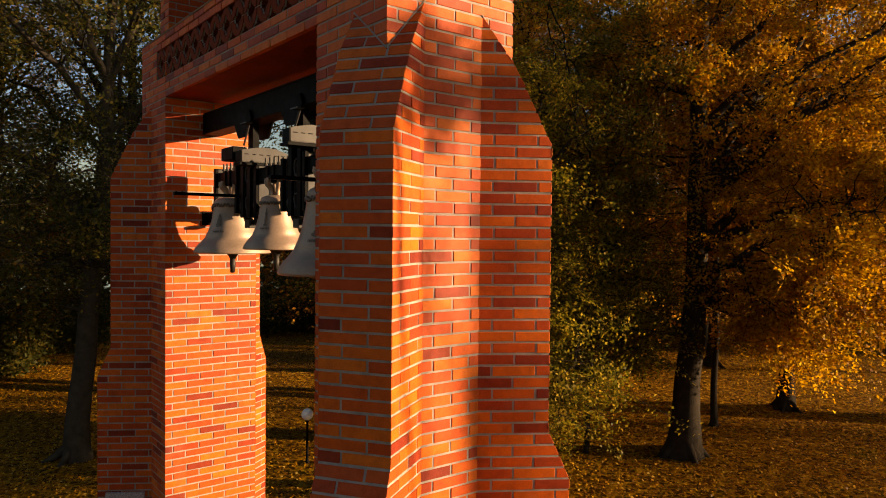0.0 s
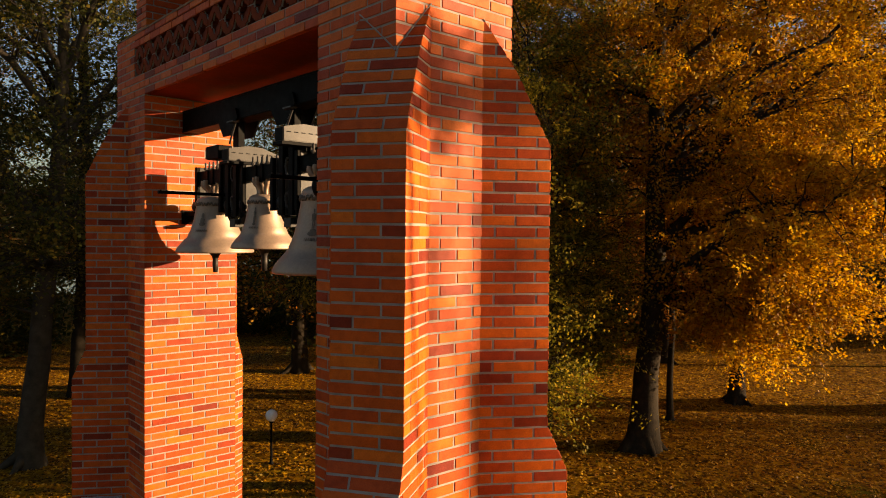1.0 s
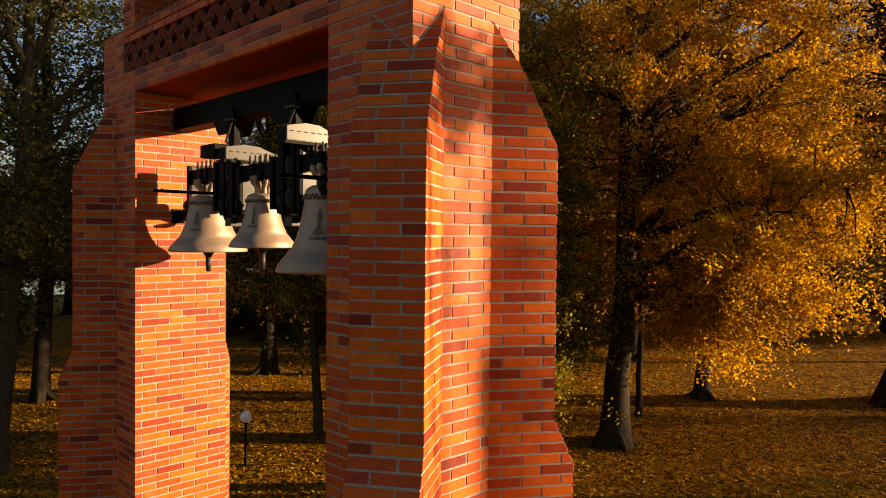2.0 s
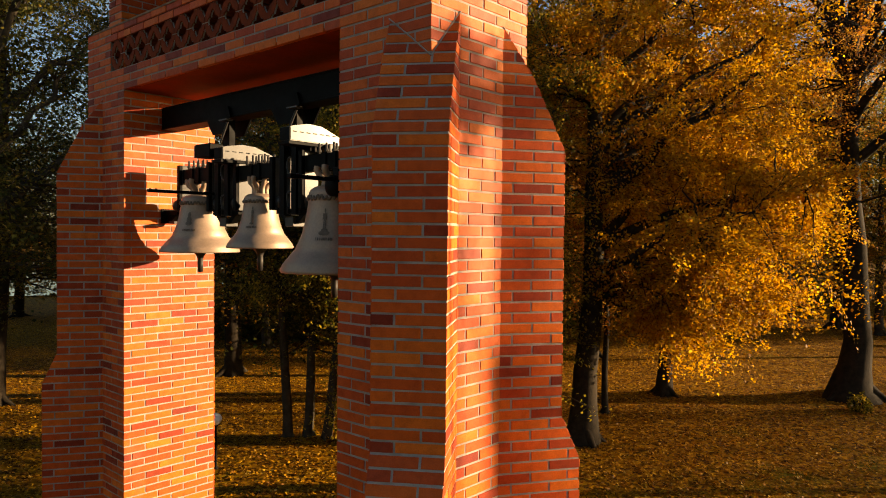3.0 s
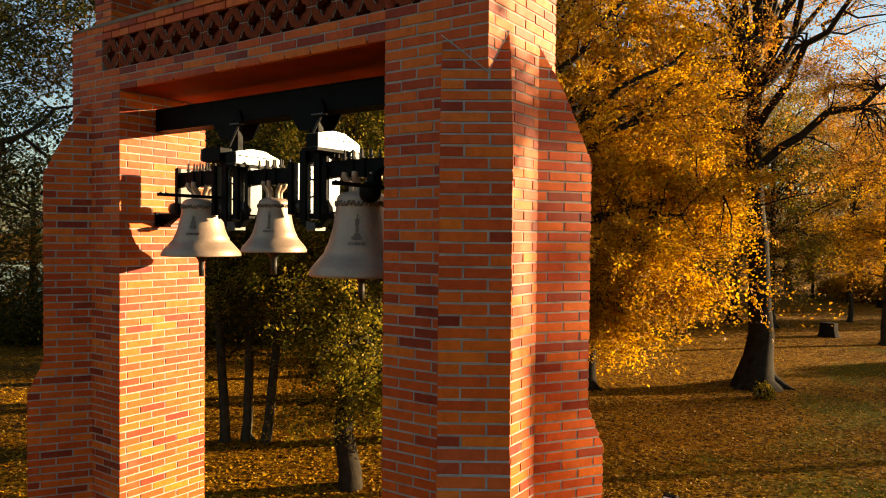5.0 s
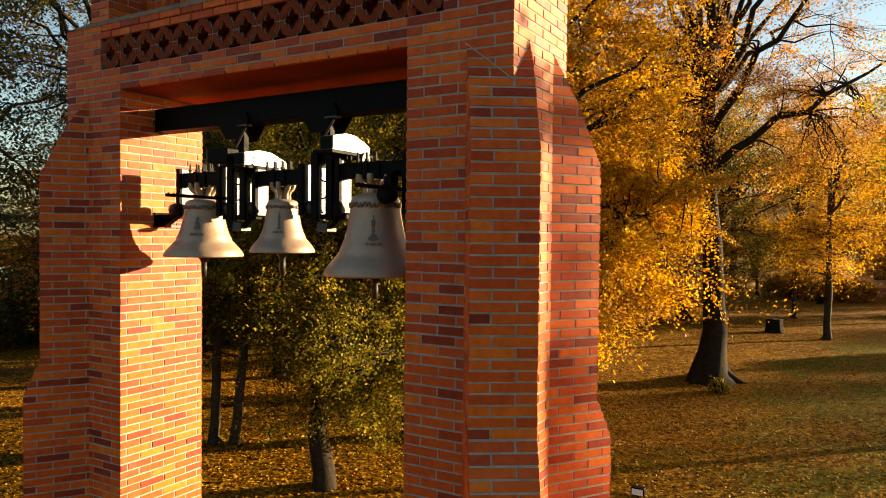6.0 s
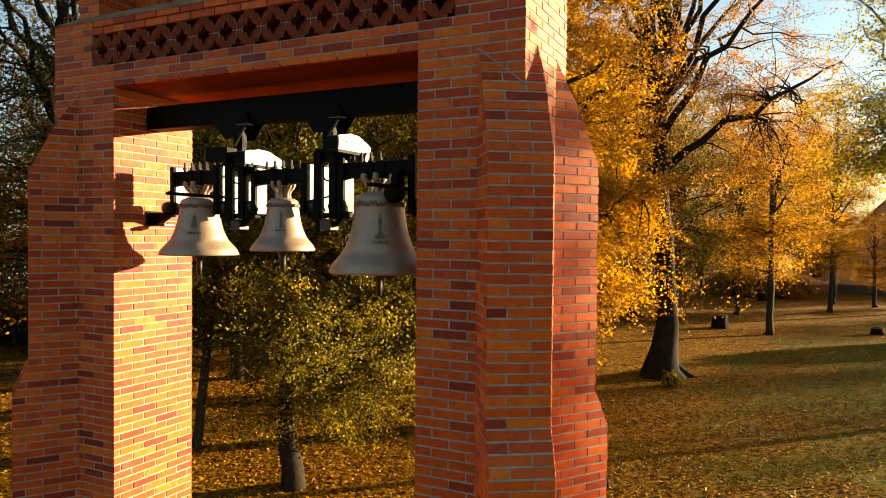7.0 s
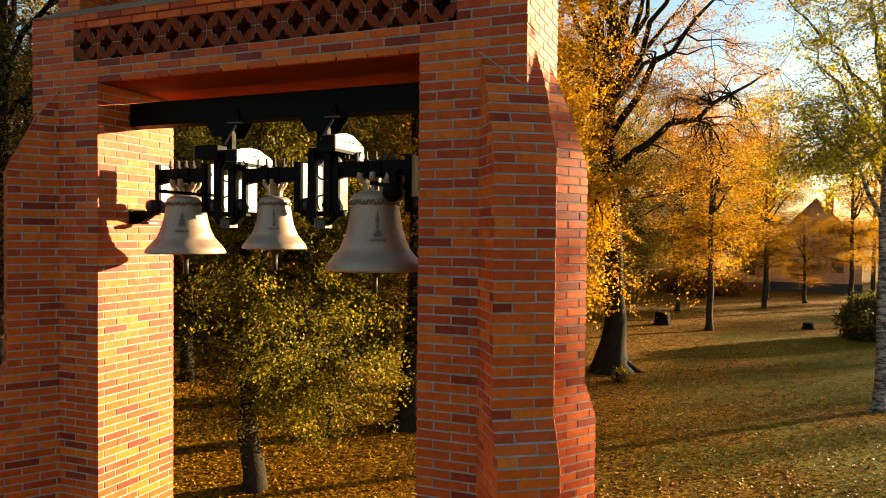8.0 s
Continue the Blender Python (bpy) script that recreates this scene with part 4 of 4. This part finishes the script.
            g[:, 2] -= 0.12 * spray * u[:, 0] ** 2
            leaf_c.append(g)
            leaf_n.append(np.tile(lie, (m, 1)))
    t = thing(name, (loc[0], loc[1], ground_height(*loc)), label, "tree", group)
    co, q = join_arrays(tubes)
    part("trunk", arrays_mesh("trunk", co, q, bark, True), None, t)
    co, q = leaf_arrays(rng, np.concatenate(leaf_c), leaf_size, flat, 0.3, np.concatenate(leaf_n))
    part("crown", arrays_mesh("crown", co, q, leaf_mat), None, t)
    return t


# the broad golden maple behind the tower
tree((15.1, 9.85), 17, 0.33, [(1.6, -2.5, 5.6, 3.2, 2.6, 3.2, 3), (0.8, -3.0, 3.6, 2.0, 1.7, 1.6, 1.3), (2.0, -1.2, 10.5, 4.2, 3.9, 4.0, 2.2), (-1.2, 1.6, 8.6, 2.0, 2.2, 2.6, 0.5), (2.2, -2.2, 9.0, 3.8, 3.0, 3.0, 1.2)],
     165000, 0.082, M_LEAF_GOLD, M_BARK, "broad maple with golden autumn leaves and low hanging boughs", 11, limbs=24, clusters=260, fork=0.85, spray=0.5, flat=0.95, plate=0.3, limb_r=1.5, sprays=7)
# the great beech on the lawn, half bare
tree((25.7, 5.9), 21, 0.46, [(0.5, 0, 14, 6.5, 6.0, 6.0, 3), (0, 3.4, 10.5, 4.0, 2.6, 2.4, 0.5), (4, -3.5, 10, 5.0, 3.5, 3.2, 0.8)],
     52000, 0.085, M_LEAF_ORANGE, M_BARK, "tall beech with spreading dark limbs and thinning orange leaves", 12, flare=1.5, limbs=22, clusters=260, fork=0.72, spray=0.55, rise=0.9, limb_r=1.5)
# birch at the lawn's edge
tree((22.7, -2.65), 18, 0.19, [(0.2, 0.2, 11, 2.6, 2.8, 4.0, 2), (-0.4, 1.6, 8.4, 1.4, 1.6, 1.6, 0.7)],
     36000, 0.085, M_LEAF_LEMON, M_BIRCH, "white-barked birch with hanging yellow-green leaves", 19, limbs=11, clusters=170, spray=0.55, flare=0.3)
# golden tree further left of the beech
tree((21.9, 10.7), 15, 0.24, [(0.3, -1.6, 7.6, 2.6, 2.5, 2.3, 1.6), (0, -0.6, 11, 3.6, 3.4, 3.6, 2)],
     80000, 0.088, M_LEAF_GOLD, M_BARK, "young maple with dense golden leaves", 13, limbs=12, clusters=150, spray=0.55, flat=0.95, plate=0.4)
tree((18.2, 10.9), 13, 0.10, [(0, 0, 7.5, 3.2, 3.2, 4.5, 1)], 12000, 0.13, M_LEAF_ORANGE, M_BARK, "slim tree with rusty orange leaves", 14, limbs=6, clusters=110)
# low green tree seen through the opening
tree((9.45, 10.75), 9, 0.24, [(0.4, 0.2, 4.0, 2.3, 2.5, 2.4, 3), (0.5, -0.6, 2.4, 1.8, 1.9, 1.1, 1.2), (0, 0, 7, 2.2, 2.4, 2, 1.2)],
     110000, 0.066, M_LEAF_GREEN, M_BARK, "small hornbeam with yellowing green leaves down to the ground", 15, limbs=12, clusters=210, fork=0.7, spray=0.42, flare=0.25, flat=0.95, plate=0.35, sprays=7)
# thin stems with pale leaves beside the maple
tree((13.3, 11.3), 11, 0.07, [(0, 0, 4.0, 1.9, 1.9, 2.8, 2), (0, 0, 8.5, 2.4, 2.4, 3.0, 1.6)],
     40000, 0.082, M_LEAF_GREEN, M_BARK, "slender hornbeam with pale yellow-green leaves", 16, limbs=7, clusters=170, spray=0.42, flare=0.3, flat=0.95, plate=0.5)
# golden tree behind the hornbeams
tree((16.8, 15.6), 14, 0.20, [(0, 0, 7.0, 3.0, 3.0, 3.2, 1.4), (0, 0, 11, 3.2, 3.2, 3.2, 1.4)],
     36000, 0.11, M_LEAF_GOLD, M_BARK, "tall maple with golden leaves at the wood's edge", 17, limbs=11, clusters=150, spray=0.55, flat=0.95, plate=0.5)
# clump of stems further back
for dx, dy, s, lx in ((0, 0, 21, -0.5), (0.35, -0.3, 22, 0.2), (0.55, -0.75, 23, 0.9)):
    tree((10.1 + dx, 15.4 + dy), 11, 0.13, [(0.3, 0.2, 6.0, 2.4, 2.4, 3.6, 1)], 7000, 0.12, M_LEAF_DARK, M_BARK_PALE, "slim dark tree in a clump of three", s, limbs=6, clusters=80, flare=0.3, group="clump of stems", lean=(lx, -0.4 * lx))
# leaning trunk left of the tower
tree((3.4, 17.9), 17, 0.27, [(1, 1, 9, 4.5, 4.5, 5, 2), (0, 0, 5.5, 3.2, 3.2, 2.2, 0.8)], 46000, 0.088, M_LEAF_DARK, M_BARK_PALE, "tall lime tree with dark thinning leaves", 24, lean=(1.2, 0.6), limbs=14, clusters=260, flare=0.5, flat=0.8)
# woods behind: a few kinds, each repeated
WOOD = [(6.0, 24.4, 0), (-0.5, 25.0, 1), (3.0, 32.0, 2), (13.5, 23.5, 2), (18, 28, 1), (17.5, 19.5, 2), (22, 22.5, 0),
        (24, 33, 1), (28, 25.5, 2), (30, 18.5, 1), (33, 28, 0), (36, 21.5, 2), (38, 15.5, 1), (44.6, 10.7, 2), (43.6, 8.3, 1), (46, 20, 0), (-5, 34, 2), (30, 40, 2), (44, 33, 1),
        (55, 24, 2), (60, 14, 1), (66, 6, 2), (26.5, 16, 2), (49, 14.5, 1)]
kinds = [(M_LEAF_DARK, M_BARK, "tall dark green woodland tree"), (M_LEAF_GREEN, M_BARK_PALE, "woodland tree with yellowing leaves"), (M_LEAF_ORANGE, M_BARK, "woodland tree with rusty autumn leaves")]
wood_first = {}
wrng = random.Random(8)
for x, y, k in WOOD:
    if k not in wood_first:
        wood_first[k] = tree((x, y), 19, 0.26, [(0, 0, 11, 4.6, 4.6, 6, 2.2), (0.5, 0, 5, 3.6, 3.6, 2.6, 1)], (36000, 32000, 36000)[k], 0.118, kinds[k][0], kinds[k][1], kinds[k][2], 31 + k, limbs=13, clusters=200, spray=0.8, flare=0.4, group="woodland trees", flat=0.8, plate=0.35)
    else:
        c = copy_thing(wood_first[k], pose(x, y, ground_height(x, y), 0, 0, wrng.uniform(0, 360)))
        s = wrng.uniform(0.85, 1.2)
        c.scale = (s, s, s * wrng.uniform(0.95, 1.1))
# birches and others on the open lawn
BIRCH = [(39.9, 2.5, 1.0), (54.4, -1.0, 0.9), (57.3, -7.0, 1.0), (62, -1.5, 1.1), (64, -9.5, 1.0), (50, 4.8, 0.8)]
first = None
for x, y, s in BIRCH:
    if first is None:
        first = tree((x, y), 17, 0.19, [(0, 0, 9.5, 2.8, 2.8, 5.5, 2), (0, 0, 5, 2.2, 2.2, 2.0, 0.8)], 34000, 0.09, M_LEAF_GOLD, M_BARK_PALE, "slender lawn tree with sparse golden leaves", 41, limbs=10, clusters=150, spray=0.7, flare=0.4, group="lawn trees")
    else:
        c = copy_thing(first, pose(x, y, ground_height(x, y), 0, 0, wrng.uniform(0, 360)))
        c.scale = (s, s, s)
# distant woods that close the view
FAR = [(75, 12, 1), (84, 4, 2), (92, 12, 0), (70, 22, 0), (78, 32, 2), (62, 36, 1), (50, 46, 0), (36, 52, 2), (24, 54, 1), (8, 54, 0), (-6, 46, 1), (-12, 38, 2), (100, 1, 2), (108, 8, 1), (96, 24, 0), (88, -2, 1), (-14, 30, 0), (52, 36, 2), (14, 48, 2), (40, 42, 0), (72, 3, 0)]
for x, y, k in FAR:
    c = copy_thing(wood_first[k], pose(x, y, ground_height(x, y), 0, 0, wrng.uniform(0, 360)))
    s = wrng.uniform(0.95, 1.3)
    c.scale = (s * 1.15, s * 1.15, s * (0.55 if x < 30 else 1))
# low yellow trees before the house
for x, y, s in ((60, -4.2, 0.5), (65, 4.0, 0.42), (68, 9.0, 0.5), (66, -12.5, 0.45), (90, -10, 0.55), (97, -18, 0.6), (86, -20, 0.5)):
    c = copy_thing(first, pose(x, y, ground_height(x, y), 0, 0, wrng.uniform(0, 360)))
    c.scale = (s * 1.6, s * 1.6, s)
# unseen trees added towards the sun; their long shade stripes tower and lawn
def on_sun_line(across, along):
    return 0.693 * across + 0.721 * along, 0.721 * across - 0.693 * along


# two slim high-crowned trees, added unseen; stems band the near pillar with upright shade
for across, along, r, seed in ((4.16, 14.0, 0.11, 51), (3.86, 9.5, 0.032, 52)):
    x, y = on_sun_line(across, along)
    tree((x, y), 9.2, r, [(0, 0, 6.2 + 0.158 * along, 0.5, 0.5, 0.26, 1)], 260, 0.12, M_LEAF_GOLD, M_BARK, "slim unseen tree added to shade the near pillar", seed, limbs=2, clusters=10, flare=0.3, fork=0.9, spray=0.3)
# woodland copies added out of view to shade the lawn, gaps left for streaks
for across, along, k, s in ((17.2, 100, 2, 0.75), (18.8, 104, 2, 0.85), (29.3, 100, 2, 0.75), (28.6, 109, 0, 0.75), (31.8, 104, 1, 0.75), (43, 100, 1, 0.75), (42, 108, 2, 0.75), (47, 102, 0, 0.75), (51, 100, 2, 0.75), (54, 106, 1, 0.75), (-9, 90, 0, 0.9), (-14, 80, 1, 0.9),
                            (16.2, 101, 2, 0.98), (25.2, 103, 0, 0.72)):
    x, y = on_sun_line(across, along)
    c = copy_thing(wood_first[k], pose(x, y, 0, 0, 0, wrng.uniform(0, 360)))
    c.scale = (s, s, s)


# sparser trees, added unseen too, that let most of the sun through
for across, along, s in ((20.4, 92, 1.2), (9.3, 100, 1.0), (12.9, 97, 1.02)):
    x, y = on_sun_line(across, along)
    c = copy_thing(first, pose(x, y, 0, 0, 0, 40 + 7 * across))
    c.scale = (0.9, 0.9, s)


# ---------------------------------------------------------------- fallen leaves
def fallen_leaves():
    rng = np.random.default_rng(77)
    n = 620000
    # denser near the tower, thinner far away and on the open lawn
    r = 1 + 51 * rng.uniform(0, 1, n) ** 1.25
    a = np.radians(rng.uniform(-40, 140, n))
    x, y = -2 + r * np.cos(a), 2 + r * np.sin(a)
    keep = rng.uniform(size=n) < np.clip(0.80 + 0.04 * (y - 2), 0.6, 1.0)
    # and an even scatter over the lawn on the other side of the tower
    x = np.concatenate([x[keep], rng.uniform(-16, 12, 70000)])
    y = np.concatenate([y[keep], rng.uniform(-16, 8, 70000)])
    z = np.array([ground_height(p, q) for p, q in zip(x, y)]) + 0.012
    co, q = leaf_arrays(rng, np.stack([x, y, z], 1), 0.070, 0.34)
    ob = new("fallen_leaves", arrays_mesh("fallen_leaves", co, q, M_LEAF_FALLEN))
    tagged(ob, "brown and golden leaves scattered over the park ground", "leaves", kind="stuff")


fallen_leaves()

# ---------------------------------------------------------------- things about the park
def globe_lamp(x, y):
    t = thing("path_lamp", (x, y, ground_height(x, y)), "low path lamp with a white globe on a thin black post", "lamp")
    part("post", lathe([(0.06, -0.05), (0.06, 0.03), (0.028, 0.06), (0.026, 0.93), (0.05, 0.95), (0.05, 0.99), (0, 0.99)], 14), M_STEEL, t, smooth=True)
    g = lathe([(0.0, 0.985)] + [(0.135 * math.sin(a), 1.11 - 0.135 * math.cos(a)) for a in np.linspace(0.35, math.pi - 0.01, 14)] + [(0, 1.245)], 24)
    part("globe", g, M_GLOBE, t, "white opal globe", True)


globe_lamp(7.49, 14.55)


def floodlight(x, y):
    t = thing("floodlight", (x, y, ground_height(x, y)), "small black floodlight with a glass front on a ground stake", "floodlight")
    part("stake", lathe([(0.0, -0.1), (0.02, 0.0), (0.02, 0.06), (0, 0.06)], 10), M_STEEL, t)
    part("housing", boxed(-0.09, 0.09, -0.14, 0.14, 0.04, 0.20, 0.02), M_STEEL, t)
    part("lens", boxed(-0.097, -0.089, -0.11, 0.11, 0.06, 0.18, 0), M_GLOBE, t, "pale glass front")


floodlight(12.5, 5.05)


def stump(x, y, r, h, seed):
    rr = random.Random(seed)
    t = thing("tree_stump", (x, y, ground_height(x, y)), "low dark weathered tree stump on the lawn", "stump", "stumps")
    bm = bmesh.new()
    rings = []
    for k, (rad, z) in enumerate(((1.5, -0.05), (1.15, 0.12 * h), (1.0, 0.5 * h), (0.96, h))):
        rings.append([bm.verts.new((r * rad * (1 + 0.12 * math.sin(3 * a + seed) * (1.5 - z / h)) * math.cos(a), r * rad * (1 + 0.1 * math.sin(4 * a)) * math.sin(a), z + (rr.uniform(-0.03, 0.03) if k == 3 else 0)))
                      for a in [2 * math.pi * i / 16 for i in range(16)]])
    for a, b in zip(rings, rings[1:]):
        for i in range(16):
            bm.faces.new((a[i], a[(i + 1) % 16], b[(i + 1) % 16], b[i]))
    bm.faces.new(rings[-1])
    part("stump_body", bm, M_WOOD, t)


stump(41.4, 5.15, 0.42, 0.75, 1)
stump(43.0, -2.75, 0.3, 0.35, 2)
stump(62.0, 3.6, 0.3, 0.6, 3)


def bush(x, y, rx, rz, leaves, size, mat, label, seed):
    rng = np.random.default_rng(seed)
    t = thing("bush", (x, y, ground_height(x, y)), label, "bush", "bushes")
    d = rng.normal(size=(leaves, 3))
    d /= np.linalg.norm(d, axis=1)[:, None]
    lump = 1 + 0.16 * np.sin(d[:, :1] * 7 + seed) * np.cos(d[:, 1:2] * 6) + 0.1 * rng.normal(size=(leaves, 1))
    p = d * rng.uniform(0.5, 1.0, size=(leaves, 1)) ** 0.4 * lump * np.array([rx, rx, rz])
    p[:, 2] = np.abs(p[:, 2] + rz * 0.55)
    co, q = leaf_arrays(rng, p, size, 0.8)
    part("foliage", arrays_mesh("foliage", co, q, mat), None, t)
    tubes = []
    for i in range(14):
        a = rng.uniform(0, 6.28)
        tubes.append(tube_arrays(curve_points((0.1 * np.cos(a), 0.1 * np.sin(a), -0.05), (rx * 0.7 * np.cos(a), rx * 0.7 * np.sin(a), rz * rng.uniform(0.7, 1.3)), (0, 0, 0.2), 6), np.linspace(0.03, 0.008, 6), 5))
    co, q = join_arrays(tubes)
    part("stems", arrays_mesh("stems", co, q, M_BARK, True), None, t)
    return t


bush(40.0, -5.6, 1.7, 1.5, 9000, 0.16, M_LEAF_DARK, "dense dark green rounded bush on the lawn", 3)
bush(23.9, 5.3, 0.35, 0.35, 500, 0.09, M_LEAF_GREEN, "small pale green sucker growth at a tree foot", 4)
bush(66.5, 2.4, 2.6, 1.2, 6000, 0.25, M_LEAF_ORANGE, "low russet hedge before the house", 5)
bush(68.5, 6.0, 2.6, 1.3, 6000, 0.25, M_LEAF_ORANGE, "low russet hedge before the house", 6)


# undergrowth that closes the wood's edge
under = bush(2.0, 31.0, 2.8, 2.4, 11000, 0.17, M_LEAF_DARK, "broad dark shrub in the undergrowth of the wood", 7)
urng = random.Random(12)
for x, y in ((-3.5, 33), (16.5, 36), (20.5, 31), (24.5, 27.5), (29, 31), (-8, 30), (33, 24.5), (-2, 39), (4.5, 37), (38, 27), (42, 22), (49, 18), (56, 18), (-7, 38), (22, 38)):
    c = copy_thing(under, pose(x, y, ground_height(x, y), 0, 0, urng.uniform(0, 360)))
    k = urng.uniform(0.8, 1.35)
    c.scale = (k * 1.2, k * 1.2, k)


# granite tablet on the outer buttress face of the far pillar
def tablet():
    n = Vector((-math.cos(BUT_ANGLE), math.sin(BUT_ANGLE), 0))
    d = Vector((-n.y, n.x, 0))
    side = Vector((0, -0.35, 0)).dot(d)
    t = thing("stone_tablet", (X0, YF1, 2.4), "grey speckled granite tablet fixed to the brickwork", "plaque")
    t.matrix_basis = Matrix.Translation(Vector((X0, YF1, 2.4)) + d * (side + 0.003) + n * 0.06) @ Matrix.Rotation(math.atan2(d.y, d.x), 4, "Z")
    part("slab", boxed(0.0, 0.03, -0.19, 0.19, -0.28, 0.28, 0.004), M_GRANITE, t)


def house(x, y, turn):
    """Gabled house, its gable end towards the lawn, with a low annex on one side."""
    t = thing("house", (x, y, 0), "pink-ochre plastered house with a red tiled gable roof", "house")
    t.matrix_basis = pose(x, y, -0.1, 0, 0, turn)
    L, W, H, R = 6.0, 3.9, 4.5, 8.9
    part("wall", boxed(-W, W, -L, L, 1.0, H, 0), M_PLASTER, t)
    part("plinth", boxed(-W - 0.06, W + 0.06, -L - 0.06, L + 0.06, 0, 1.0, 0), M_PLINTH, t)
    rf = part("roof", extrude_along_y([(-W - 0.45, H - 0.2), (0, R), (W + 0.45, H - 0.2), (W + 0.45, H + 0.02), (0, R + 0.25), (-W - 0.45, H + 0.02)], -L - 0.3, L + 0.3), M_ROOF, t)
    part("gable", extrude_along_y([(-W, H), (W, H), (0, R)], -L + 0.004, L - 0.004), M_PLASTER, t)
    part("chimney", boxed(0.9, 1.6, -2.8, -2.0, R - 2.2, R + 0.9, 0.02), M_ROOF, rf)
    ax = part("annex", boxed(-W - 3.6, -W - 0.003, -L - 0.8, 1.0, 0.9, 3.3, 0), M_PLASTER, t, "low ochre plastered annex")
    part("annex_plinth", boxed(-W - 3.65, -W - 0.003, -L - 0.85, 1.05, 0, 0.9, 0), M_ROOF, ax)
    part("annex_roof", extrude_along_y([(-W - 4.0, 3.1), (-W - 0.004, 4.2), (-W - 0.004, 4.4), (-W - 4.0, 3.3)], -L - 1.1, 1.3), M_ROOF, ax)
    for x0, y0, z0, owner in ((-1.9, -L, 2.0, t), (1.9, -L, 2.0, t), (0.0, -L, 5.4, t), (-W - 1.8, -L - 0.8, 1.6, ax)):
        w = part("window", boxed(x0 - 0.5, x0 + 0.5, y0 - 0.05, y0 + 0.02, z0, z0 + 1.3, 0.01), M_BOX, owner)
        if owner is t:
            for k in (-1, 1):
                part("pane", boxed(x0 + k * 0.24 - 0.2, x0 + k * 0.24 + 0.2, y0 - 0.06, y0 - 0.045, z0 + 0.08, z0 + 1.22, 0), M_PANE, w)


house(79.7, -6.9, -95)
tablet()
